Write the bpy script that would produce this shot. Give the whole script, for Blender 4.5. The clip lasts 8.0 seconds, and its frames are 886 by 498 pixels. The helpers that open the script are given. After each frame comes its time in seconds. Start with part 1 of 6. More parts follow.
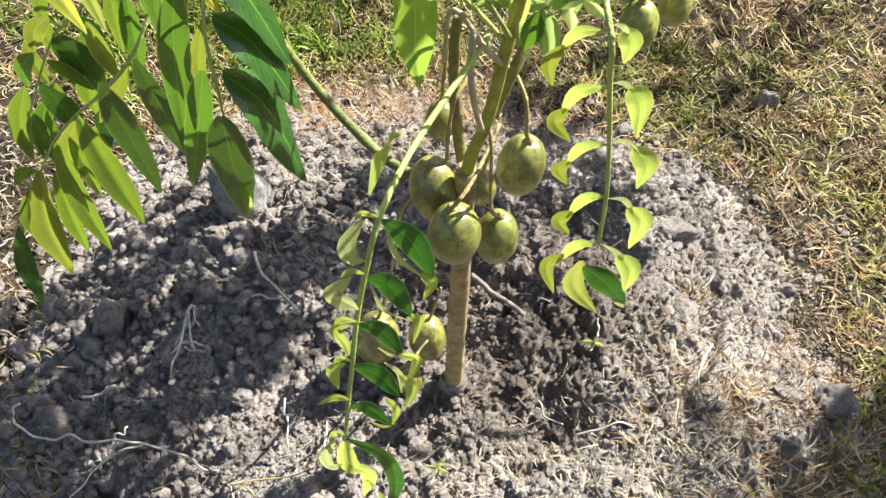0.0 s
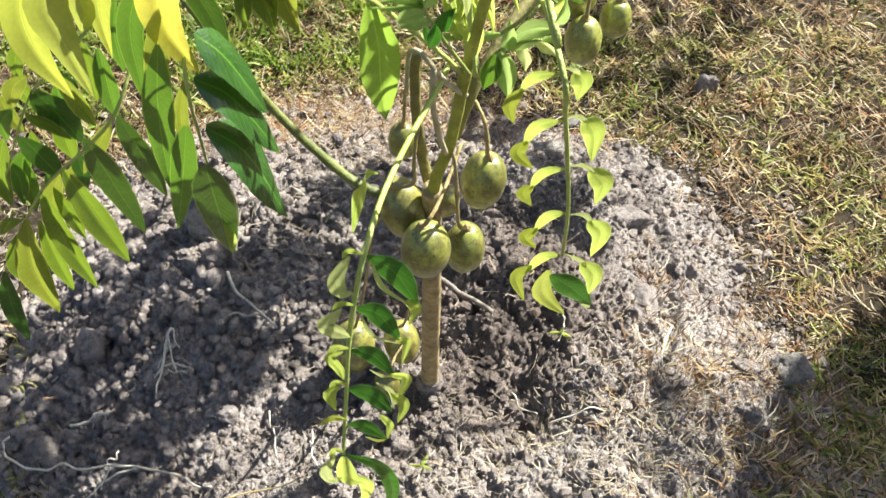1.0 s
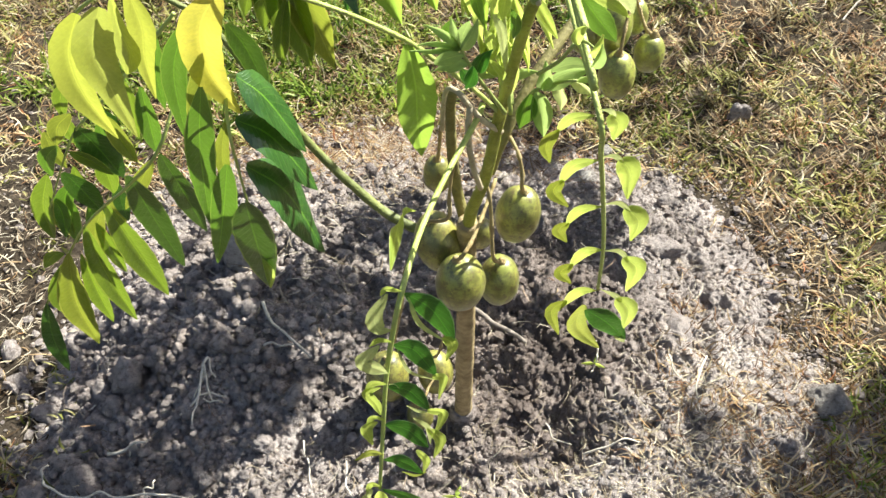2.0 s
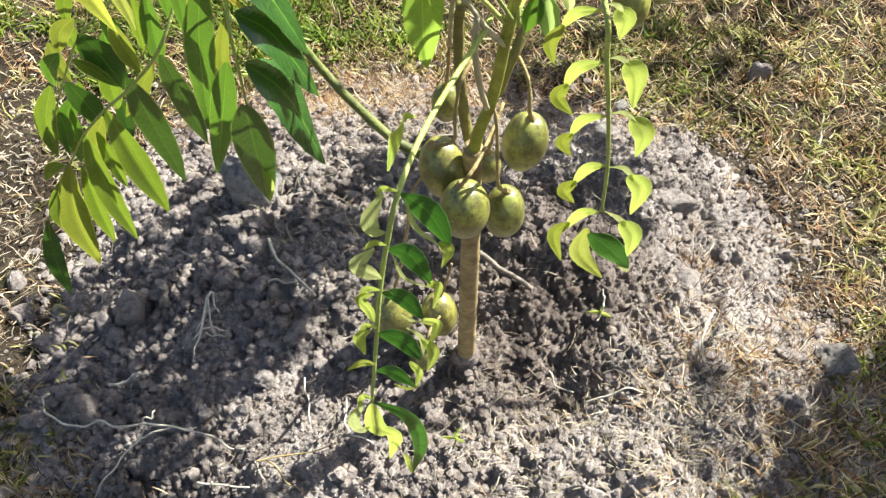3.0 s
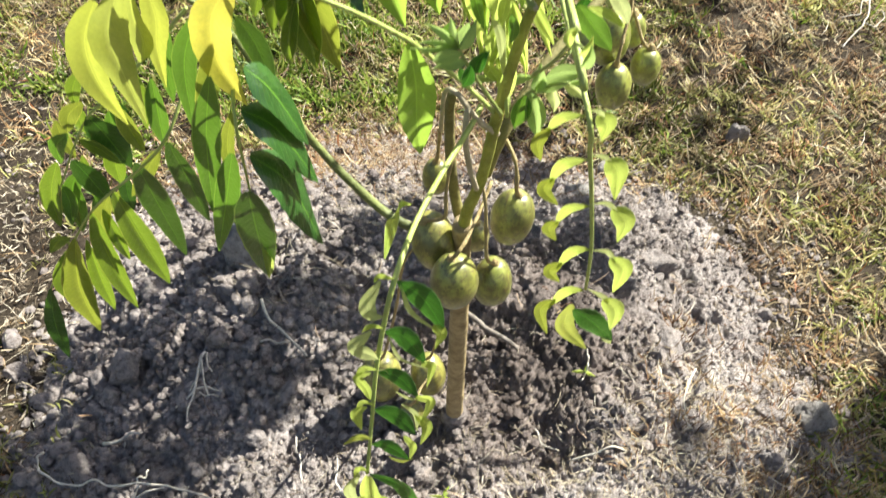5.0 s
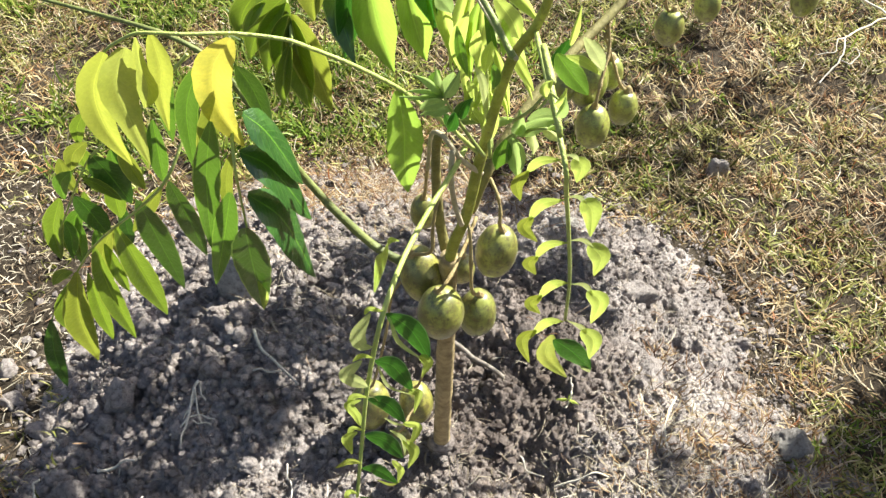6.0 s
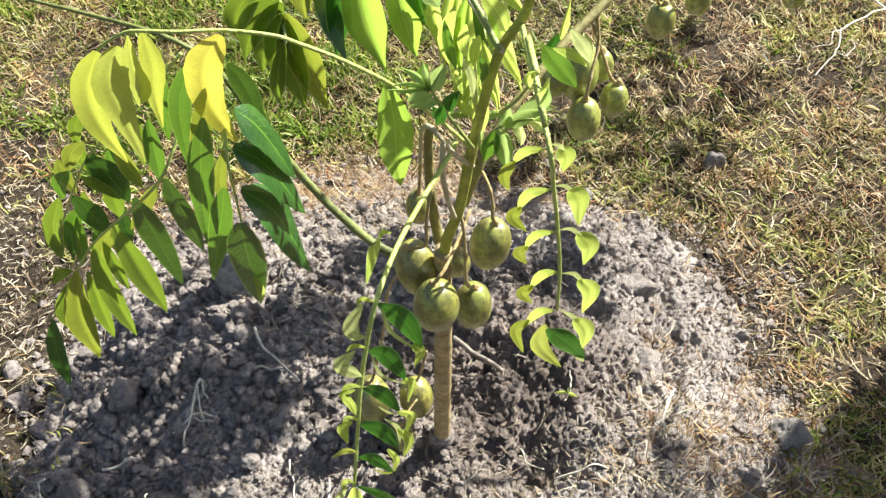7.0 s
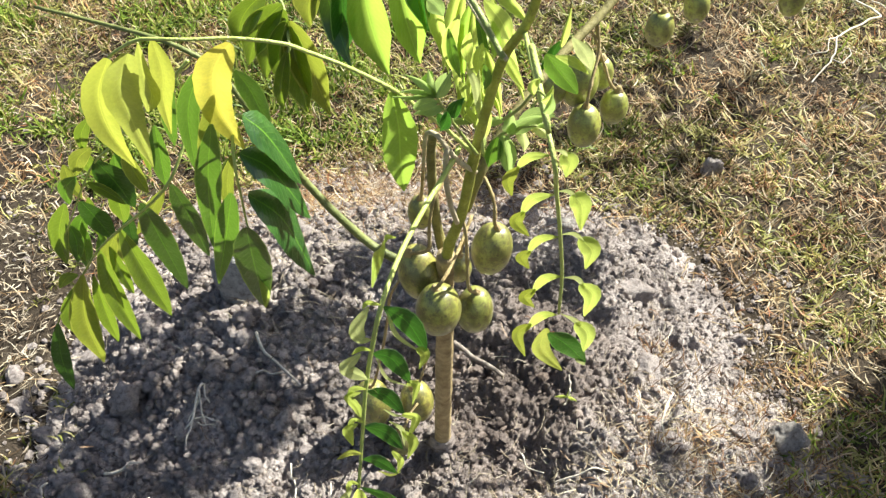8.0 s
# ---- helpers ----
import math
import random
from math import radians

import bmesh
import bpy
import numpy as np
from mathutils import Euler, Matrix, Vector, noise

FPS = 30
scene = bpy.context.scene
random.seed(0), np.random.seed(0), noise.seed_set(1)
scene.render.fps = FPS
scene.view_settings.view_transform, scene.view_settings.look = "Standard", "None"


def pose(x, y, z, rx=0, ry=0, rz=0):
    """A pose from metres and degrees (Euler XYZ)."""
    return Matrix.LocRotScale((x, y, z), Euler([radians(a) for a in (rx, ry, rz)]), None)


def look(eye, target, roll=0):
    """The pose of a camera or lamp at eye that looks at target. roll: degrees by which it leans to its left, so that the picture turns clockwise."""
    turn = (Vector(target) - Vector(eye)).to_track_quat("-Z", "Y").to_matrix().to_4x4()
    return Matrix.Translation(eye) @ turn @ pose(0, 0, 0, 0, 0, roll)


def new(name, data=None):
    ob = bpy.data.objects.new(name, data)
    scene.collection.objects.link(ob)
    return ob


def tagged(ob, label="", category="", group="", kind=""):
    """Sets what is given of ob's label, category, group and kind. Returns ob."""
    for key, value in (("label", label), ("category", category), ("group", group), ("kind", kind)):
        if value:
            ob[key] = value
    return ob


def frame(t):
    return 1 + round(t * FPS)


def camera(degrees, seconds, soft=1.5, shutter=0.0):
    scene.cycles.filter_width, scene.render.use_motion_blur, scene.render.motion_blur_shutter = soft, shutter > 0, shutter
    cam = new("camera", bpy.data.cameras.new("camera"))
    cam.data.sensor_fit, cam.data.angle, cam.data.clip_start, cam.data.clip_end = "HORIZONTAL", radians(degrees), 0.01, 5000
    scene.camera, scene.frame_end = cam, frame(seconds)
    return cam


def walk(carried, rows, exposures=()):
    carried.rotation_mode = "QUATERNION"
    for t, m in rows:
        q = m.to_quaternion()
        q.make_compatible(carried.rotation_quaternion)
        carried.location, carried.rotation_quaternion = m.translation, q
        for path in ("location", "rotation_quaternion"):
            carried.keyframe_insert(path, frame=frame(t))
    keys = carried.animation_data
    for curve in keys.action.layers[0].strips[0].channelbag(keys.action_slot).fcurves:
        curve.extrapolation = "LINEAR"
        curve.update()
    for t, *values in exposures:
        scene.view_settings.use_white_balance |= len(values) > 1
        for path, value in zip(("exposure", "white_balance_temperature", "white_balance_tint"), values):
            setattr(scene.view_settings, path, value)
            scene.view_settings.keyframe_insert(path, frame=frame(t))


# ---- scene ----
EXPOSURE, SUN_UP, SKY = 1.38, 43.0, 0.047
cam = camera(46.0, 8.0, soft=1.35, shutter=0.4)
PATH = [
    (0, (-0.0062, -0.6377, 1.1209), (-0.0125, 0.1717, 0.1036), 1.30),
    (0.5, (-0.0093, -0.6466, 1.1424), (0.0103, 0.1576, 0.1212), 1.86),
    (1, (-0.0197, -0.6493, 1.1730), (0.0295, 0.1450, 0.1451), 0.07),
    (1.2, (-0.0327, -0.6540, 1.1890), (0.0343, 0.1585, 0.1764), -0.54),
    (2.3, (-0.0140, -0.6457, 1.1731), (-0.0234, 0.1745, 0.1646), -1.99),
    (2.5, (-0.0090, -0.6546, 1.1591), (-0.0247, 0.1566, 0.1434), -1.70),
    (3, (-0.0136, -0.6712, 1.1481), (-0.0222, 0.1254, 0.1208), -1.12),
    (3.5, (-0.0173, -0.6710, 1.1473), (-0.0221, 0.1259, 0.1201), -1.17),
    (4, (-0.0209, -0.6696, 1.1496), (-0.0220, 0.1237, 0.1197), -1.24),
    (4.5, (-0.0171, -0.6749, 1.1568), (-0.0173, 0.1273, 0.1339), -1.14),
    (5, (-0.0186, -0.6738, 1.1918), (-0.0070, 0.1624, 0.1965), 0.02),
    (5.2, (-0.0169, -0.6757, 1.2103), (-0.0020, 0.1711, 0.2241), 0.40),
    (6.3, (-0.0171, -0.7042, 1.2259), (0.0110, 0.1593, 0.2545), 0.59),
    (6.5, (-0.0161, -0.7072, 1.2274), (0.0099, 0.1555, 0.2553), 0.24),
    (7, (-0.0081, -0.7095, 1.2284), (0.0110, 0.1546, 0.2574), -0.47),
    (7.5, (-0.0115, -0.7107, 1.2346), (0.0106, 0.1549, 0.2649), -0.31),
    (8, (-0.0134, -0.7169, 1.2353), (0.0103, 0.1527, 0.2693), -0.23),
]
walk(cam, [(t, look(eye, target, roll)) for t, eye, target, roll in PATH], exposures=[(0.0, EXPOSURE), (8.0, EXPOSURE)])

# ---- daylight: low afternoon sun from the far right, clear sky ----
SUN_DIR = Vector((0.82, 0.57, 0.0)).normalized() * math.cos(radians(SUN_UP)) + Vector((0, 0, math.sin(radians(SUN_UP))))
sun_data = bpy.data.lights.new("sun", "SUN")
sun_data.energy, sun_data.angle, sun_data.color = 5.0, radians(0.53), (0.985, 0.985, 0.90)
sun = new("sun", sun_data)
sun.matrix_world = look(SUN_DIR * 20, (0, 0, 0))
world = bpy.data.worlds.new("sky")
scene.world = world
world.use_nodes = True
wn = world.node_tree.nodes
sky = wn.new("ShaderNodeTexSky")
sky.sky_type, sky.sun_disc, sky.dust_density, sky.air_density = "NISHITA", False, 2.5, 1.0
sky.ozone_density = 1.0
sky.sun_elevation, sky.sun_rotation = radians(SUN_UP), math.atan2(SUN_DIR.x, SUN_DIR.y)
world.node_tree.links.new(sky.outputs[0], wn["Background"].inputs[0])
wn["Background"].inputs[1].default_value = SKY

# ---- materials ----
def tree_of(name):
    m = bpy.data.materials.new(name)
    m.use_nodes = True
    nt = m.node_tree
    return m, nt, nt.nodes["Principled BSDF"]


def node(nt, kind, **values):
    n = nt.nodes.new("ShaderNode" + kind)
    for key, value in values.items():
        n.inputs[key].default_value = value
    return n


def wire(nt, a, b):
    nt.links.new(a, b)


def ramp(nt, fac, stops):
    r = nt.nodes.new("ShaderNodeValToRGB")
    el = r.color_ramp.elements
    while len(el) < len(stops):
        el.new(0.5)
    for e, (pos, col) in zip(el, stops):
        e.position, e.color = pos, (*col, 1)
    wire(nt, fac, r.inputs[0])
    return r.outputs[0]


def mix(nt, fac, a, b, how="MIX"):
    n = nt.nodes.new("ShaderNodeMix")
    n.data_type, n.blend_type = "RGBA", how
    for sock, v in ((n.inputs[0], fac), (n.inputs[6], a), (n.inputs[7], b)):
        if isinstance(v, (int, float)):
            sock.default_value = v
        elif isinstance(v, tuple):
            sock.default_value = (*v, 1)
        else:
            wire(nt, v, sock)
    return n.outputs[2]


def noise_tex(nt, scale, detail=4, rough=0.6, placed=False):
    """Noise in the object's own space, or, for things strewn about, in the place's."""
    n = node(nt, "TexNoise", Scale=scale, Detail=detail, Roughness=rough)
    if placed:
        wire(nt, nt.nodes.new("ShaderNodeNewGeometry").outputs["Position"], n.inputs["Vector"])
    else:
        wire(nt, nt.nodes.new("ShaderNodeTexCoord").outputs["Object"], n.inputs["Vector"])
    return n.outputs[0]


def bump(nt, bsdf, height, strength, distance):
    b = node(nt, "Bump", Strength=strength, Distance=distance)
    wire(nt, height, b.inputs["Height"])
    wire(nt, b.outputs[0], bsdf.inputs["Normal"])


def soil_material(name, dark, mid, pale, island=False, dark_middle=False):
    m, nt, p = tree_of(name)
    a = noise_tex(nt, 9, 6, 0.65, True)
    b = noise_tex(nt, 120, 5, 0.7, True)
    c1 = ramp(nt, a, [(0.3, dark), (0.5, mid), (0.72, pale)])
    c2 = ramp(nt, b, [(0.3, (0.45, 0.41, 0.38)), (0.5, (0.95, 0.95, 0.95)), (0.72, (1.3, 1.27, 1.22))])
    col = mix(nt, 1.0, c1, c2, "MULTIPLY")
    if dark_middle:
        # darker, slightly browner soil round the planting hole, with a ragged edge
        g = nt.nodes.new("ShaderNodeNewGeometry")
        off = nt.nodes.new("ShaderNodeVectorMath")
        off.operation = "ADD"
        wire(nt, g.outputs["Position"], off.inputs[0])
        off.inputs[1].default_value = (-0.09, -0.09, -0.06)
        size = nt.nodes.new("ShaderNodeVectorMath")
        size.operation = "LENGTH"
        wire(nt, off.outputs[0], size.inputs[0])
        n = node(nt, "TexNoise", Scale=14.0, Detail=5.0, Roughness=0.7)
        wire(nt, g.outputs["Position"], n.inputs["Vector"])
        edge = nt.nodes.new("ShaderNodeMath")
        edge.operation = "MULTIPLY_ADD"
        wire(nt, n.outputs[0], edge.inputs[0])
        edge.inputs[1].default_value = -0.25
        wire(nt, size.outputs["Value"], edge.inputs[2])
        inner = ramp(nt, edge.outputs[0], [(0.0, (1, 1, 1)), (0.07, (0, 0, 0))])
        col = mix(nt, inner, col, mix(nt, 1.0, col, (0.66, 0.625, 0.60), "MULTIPLY"))
    if island:
        g = nt.nodes.new("ShaderNodeNewGeometry")
        v = ramp(nt, g.outputs["Random Per Island"], [(0.0, (0.7, 0.68, 0.68)), (0.6, (1, 1, 1)), (1.0, (1.3, 1.25, 1.18))])
        col = mix(nt, 1.0, col, v, "MULTIPLY")
    wire(nt, col, p.inputs["Base Color"])
    p.inputs["Roughness"].default_value = 0.95
    p.inputs["Specular IOR Level"].default_value = 0.15
    bump(nt, p, noise_tex(nt, 260, 6, 0.85, True), 1.0, 0.007)
    return m


def straw_material(name, stops, rough=0.7, trans=0.15, sere=None):
    m, nt, p = tree_of(name)
    g = nt.nodes.new("ShaderNodeNewGeometry")
    col = ramp(nt, g.outputs["Random Per Island"], stops)
    grain = ramp(nt, noise_tex(nt, 160, 3), [(0.3, (0.75, 0.72, 0.68)), (0.7, (1.1, 1.1, 1.1))])
    col = mix(nt, 1.0, col, grain, "MULTIPLY")
    wide = ramp(nt, noise_tex(nt, 6, 4, 0.65), [(0.32, (0.62, 0.60, 0.60)), (0.5, (0.95, 0.95, 0.95)), (0.68, (1.25, 1.25, 1.15))])
    col = mix(nt, 1.0, col, wide, "MULTIPLY")
    if sere:
        # patches gone russet, patches gone gold
        rust = ramp(nt, noise_tex(nt, 9, 4, 0.6, True), [(0.34, sere), (0.5, (1.0, 1.0, 1.0)), (0.66, (1.10, 1.08, 0.90))])
        col = mix(nt, 1.0, col, rust, "MULTIPLY")
    wire(nt, col, p.inputs["Base Color"])
    p.inputs["Roughness"].default_value = rough
    p.inputs["Specular IOR Level"].default_value = 0.25
    if trans:
        t = node(nt, "BsdfTranslucent")
        wire(nt, col, t.inputs[0])
        s = nt.nodes.new("ShaderNodeMixShader")
        s.inputs[0].default_value = trans
        wire(nt, p.outputs[0], s.inputs[1])
        wire(nt, t.outputs[0], s.inputs[2])
        wire(nt, s.outputs[0], nt.nodes["Material Output"].inputs[0])
    return m


def leaf_material(name, dark, light, glow, rough=0.38, trans=0.4, blotch=(0.3, 0.25, 0.05), spots=0.0, edge=None, sheen=0.5):
    """Leaf blade: midrib and side veins from the blade's own UV, sap colour by object, light through the blade."""
    m, nt, p = tree_of(name)
    uv = nt.nodes.new("ShaderNodeUVMap")
    sep = nt.nodes.new("ShaderNodeSeparateXYZ")
    wire(nt, uv.outputs[0], sep.inputs[0])

    def math_node(op, a, b=0.0):
        n = nt.nodes.new("ShaderNodeMath")
        n.operation = op
        for sock, v in zip(n.inputs, (a, b)):
            if isinstance(v, (int, float)):
                sock.default_value = v
            else:
                wire(nt, v, sock)
        return n.outputs[0]

    off = math_node("ABSOLUTE", math_node("SUBTRACT", sep.outputs[0], 0.5))
    rib = math_node("LESS_THAN", off, 0.022)
    vein = math_node("SINE", math_node("MULTIPLY", math_node("SUBTRACT", sep.outputs[1], math_node("MULTIPLY", off, 0.35)), 95.0))
    vein = math_node("POWER", math_node("MAXIMUM", vein, 0.0), 6.0)
    info = nt.nodes.new("ShaderNodeObjectInfo")
    col = mix(nt, info.outputs["Random"], dark, light)
    patch = ramp(nt, noise_tex(nt, 38, 4, 0.6), [(0.32, (0.62, 0.70, 0.62)), (0.68, (1.25, 1.16, 1.0))])
    col = mix(nt, 1.0, col, patch, "MULTIPLY")
    grain = ramp(nt, noise_tex(nt, 420, 3, 0.6), [(0.35, (0.82, 0.84, 0.82)), (0.65, (1.1, 1.1, 1.1))])
    col = mix(nt, 1.0, col, grain, "MULTIPLY")
    col = mix(nt, math_node("MULTIPLY", vein, 0.10), col, glow)
    col = mix(nt, math_node("MULTIPLY", rib, 0.5), col, glow)
    if spots:
        sp = ramp(nt, noise_tex(nt, 190, 2, 0.5), [(0.66, (0, 0, 0)), (0.72, (1, 1, 1))])
        col = mix(nt, math_node("MULTIPLY", sp, spots), col, blotch)
    if edge:
        rim = math_node("GREATER_THAN", off, 0.455)
        col = mix(nt, math_node("MULTIPLY", rim, 0.8), col, edge)
    wire(nt, col, p.inputs["Base Color"])
    p.inputs["Roughness"].default_value = rough
    p.inputs["Specular IOR Level"].default_value = sheen
    bump(nt, p, math_node("ADD", math_node("ADD", math_node("MULTIPLY", vein, 0.3), math_node("MULTIPLY", rib, -1.0)), math_node("MULTIPLY", noise_tex(nt, 70, 4, 0.6), 5.0)), 0.35, 0.0009)
    t = node(nt, "BsdfTranslucent")
    wire(nt, mix(nt, 0.75, col, glow), t.inputs[0])
    s = nt.nodes.new("ShaderNodeMixShader")
    s.inputs[0].default_value = trans
    wire(nt, p.outputs[0], s.inputs[1])
    wire(nt, t.outputs[0], s.inputs[2])
    wire(nt, s.outputs[0], nt.nodes["Material Output"].inputs[0])
    return m


def bark_material(name, a, b, spot, scale=60.0, rough=0.75):
    m, nt, p = tree_of(name)
    col = ramp(nt, noise_tex(nt, scale, 5, 0.65), [(0.32, a), (0.62, b)])
    sp = ramp(nt, noise_tex(nt, scale * 4, 3, 0.6), [(0.58, (0, 0, 0)), (0.68, (1, 1, 1))])
    col = mix(nt, mix(nt, 0.45, (0, 0, 0), sp), col, spot)
    wire(nt, col, p.inputs["Base Color"])
    p.inputs["Roughness"].default_value = rough
    bump(nt, p, noise_tex(nt, scale * 3, 4, 0.7), 0.8, 0.003)
    return m


def fruit_material(name, young, old, veil):
    """Green-olive skin with russet netting and brown specks; one value by fruit shifts it to olive."""
    m, nt, p = tree_of(name)
    info = nt.nodes.new("ShaderNodeObjectInfo")
    base = mix(nt, info.outputs["Random"], young, old)
    cloud = ramp(nt, noise_tex(nt, 55, 6, 0.75), [(0.42, (0, 0, 0)), (0.56, (1, 1, 1))])
    col = mix(nt, mix(nt, veil, (0, 0, 0), cloud), base, (0.115, 0.115, 0.025))
    russet = ramp(nt, noise_tex(nt, 170, 6, 0.8), [(0.50, (0, 0, 0)), (0.60, (1, 1, 1))])
    col = mix(nt, mix(nt, veil * 0.85, (0, 0, 0), russet), col, (0.13, 0.085, 0.03))
    tc = nt.nodes.new("ShaderNodeTexCoord")
    cells = node(nt, "TexVoronoi", Scale=150.0)
    wire(nt, tc.outputs["Object"], cells.inputs["Vector"])
    dots = ramp(nt, cells.outputs["Distance"], [(0.14, (1, 1, 1)), (0.26, (0, 0, 0))])
    col = mix(nt, mix(nt, 0.6, (0, 0, 0), dots), col, (0.08, 0.06, 0.025))
    wire(nt, col, p.inputs["Base Color"])
    p.inputs["Roughness"].default_value = 0.42
    p.inputs["Specular IOR Level"].default_value = 0.8
    p.inputs["Coat Weight"].default_value = 0.7
    p.inputs["Coat Roughness"].default_value = 0.34
    p.inputs["Subsurface Weight"].default_value = 0.08
    p.inputs["Subsurface Radius"].default_value = (0.006, 0.008, 0.002)
    bump(nt, p, noise_tex(nt, 170, 5, 0.7), 0.3, 0.001)
    return m


SOIL = soil_material("mound_soil", (0.31, 0.267, 0.246), (0.545, 0.48, 0.452), (0.78, 0.70, 0.668), dark_middle=True)
PALE_STONE = soil_material("pale_stone", (0.48, 0.47, 0.45), (0.58, 0.57, 0.55), (0.66, 0.65, 0.63))
CLOD = soil_material("clod_soil", (0.350, 0.300, 0.275), (0.494, 0.432, 0.404), (0.597, 0.530, 0.501), dark_middle=True)
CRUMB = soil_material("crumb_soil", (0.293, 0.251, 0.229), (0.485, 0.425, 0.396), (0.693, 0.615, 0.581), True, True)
STONE = soil_material("grey_stone", (0.31, 0.28, 0.26), (0.43, 0.40, 0.37), (0.53, 0.495, 0.46))
EARTH = soil_material("lawn_earth", (0.045, 0.034, 0.024), (0.085, 0.066, 0.047), (0.16, 0.13, 0.096))
DRY = straw_material("dry_blades", [(0.0, (0.045, 0.03, 0.016)), (0.2, (0.16, 0.10, 0.05)), (0.42, (0.42, 0.28, 0.145)), (0.66, (0.68, 0.54, 0.33)), (0.9, (0.86, 0.78, 0.58)), (0.97, (0.42, 0.18, 0.08))], 0.6, 0.28, (1.04, 0.90, 0.82))
GREEN = straw_material("green_blades", [(0.0, (0.07, 0.09, 0.02)), (0.3, (0.18, 0.20, 0.045)), (0.6, (0.40, 0.41, 0.12)), (1.0, (0.68, 0.64, 0.30))], 0.45, 0.4, (1.06, 0.96, 0.90))
STRAW = straw_material("straw_litter", [(0.0, (0.15, 0.11, 0.08)), (0.3, (0.32, 0.26, 0.18)), (0.65, (0.52, 0.45, 0.34)), (0.88, (0.66, 0.61, 0.50)), (1.0, (0.36, 0.21, 0.12))], 0.75, 0.0)
REDDISH = straw_material("russet_blades", [(0.0, (0.10, 0.05, 0.03)), (0.4, (0.26, 0.14, 0.07)), (0.75, (0.42, 0.29, 0.15)), (1.0, (0.58, 0.46, 0.28))], 0.75, 0.1)
FRESH = straw_material("fresh_blades", [(0.0, (0.10, 0.17, 0.03)), (0.4, (0.22, 0.34, 0.05)), (0.8, (0.40, 0.50, 0.09)), (1.0, (0.55, 0.56, 0.16))], 0.45, 0.5)
ROOTS = straw_material("pale_roots", [(0.0, (0.68, 0.62, 0.52)), (1.0, (0.82, 0.76, 0.66))], 0.8, 0.0)

BARK_LOWER = bark_material("trunk_bark", (0.24, 0.17, 0.075), (0.52, 0.40, 0.21), (0.16, 0.11, 0.06), 90)
STICK_GREY = bark_material("weathered_wood", (0.19, 0.155, 0.125), (0.32, 0.27, 0.225), (0.12, 0.09, 0.07), 70)
BARK_OLIVE = bark_material("olive_bark", (0.22, 0.23, 0.03), (0.46, 0.48, 0.08), (0.12, 0.085, 0.03), 48, 0.55)
BARK = bark_material("branch_bark", (0.14, 0.12, 0.04), (0.27, 0.24, 0.08), (0.10, 0.075, 0.04), 50)
BARK_GREEN = bark_material("green_bark", (0.11, 0.13, 0.035), (0.22, 0.25, 0.07), (0.26, 0.24, 0.12), 40, 0.55)
STALK_PALE = bark_material("dry_stalk", (0.46, 0.38, 0.24), (0.62, 0.54, 0.38), (0.24, 0.17, 0.10), 70)
STALK_BROWN = bark_material("fruit_stalk_skin", (0.32, 0.23, 0.09), (0.46, 0.36, 0.17), (0.14, 0.08, 0.04), 80)
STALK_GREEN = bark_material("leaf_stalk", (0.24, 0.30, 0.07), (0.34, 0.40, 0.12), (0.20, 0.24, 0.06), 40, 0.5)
# lighter copy of leaf_stalk: the sunlight is put into its colour
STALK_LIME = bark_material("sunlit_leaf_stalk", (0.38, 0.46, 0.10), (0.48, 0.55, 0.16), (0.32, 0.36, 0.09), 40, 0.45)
FRUIT = fruit_material("fruit_skin", (0.30, 0.33, 0.06), (0.36, 0.34, 0.07), 0.8)
FRUIT_GREEN = fruit_material("green_fruit_skin", (0.36, 0.43, 0.075), (0.42, 0.44, 0.085), 0.66)

LEAF_GREEN = leaf_material("leaf_green", (0.03, 0.10, 0.022), (0.045, 0.13, 0.027), (0.13, 0.42, 0.036), 0.34, 0.22, edge=(0.34, 0.48, 0.180))
LEAF_DEEP = leaf_material("leaf_deep_green", (0.045, 0.11, 0.028), (0.065, 0.135, 0.032), (0.20, 0.42, 0.035), 0.3, 0.12, edge=(0.34, 0.44, 0.12), sheen=0.9)
LEAF_GREEN2 = leaf_material("leaf_mid_green", (0.05, 0.125, 0.028), (0.075, 0.155, 0.032), (0.28, 0.55, 0.045), 0.33, 0.27, edge=(0.36, 0.45, 0.10), sheen=0.8)
LEAF_GREEN3 = leaf_material("leaf_turning_green", (0.065, 0.13, 0.024), (0.10, 0.16, 0.028), (0.39, 0.56, 0.045), 0.34, 0.32, spots=0.25, edge=(0.44, 0.47, 0.10), sheen=0.7)
LEAF_GLOSS = leaf_material("leaf_glossy", (0.03, 0.10, 0.02), (0.045, 0.12, 0.022), (0.18, 0.40, 0.03), 0.30, 0.10, sheen=1.0)
LEAF_DARK = leaf_material("leaf_dark", (0.03, 0.095, 0.022), (0.045, 0.115, 0.025), (0.15, 0.36, 0.036), 0.36, 0.14, sheen=0.6)
# lighter than the plain green: lime tint with sunlight partly put into the colour
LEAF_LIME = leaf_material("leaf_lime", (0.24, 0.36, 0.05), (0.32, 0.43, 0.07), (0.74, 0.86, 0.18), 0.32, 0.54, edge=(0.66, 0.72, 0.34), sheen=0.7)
LEAF_LIMEY = leaf_material("leaf_yellow_green", (0.31, 0.37, 0.05), (0.38, 0.42, 0.055), (0.64, 0.68, 0.10), 0.38, 0.47, spots=0.3)
LEAF_LIMEY2 = leaf_material("leaf_olive_green", (0.135, 0.175, 0.03), (0.185, 0.215, 0.035), (0.50, 0.57, 0.065), 0.36, 0.35, spots=0.35, edge=(0.50, 0.47, 0.12), sheen=0.6)
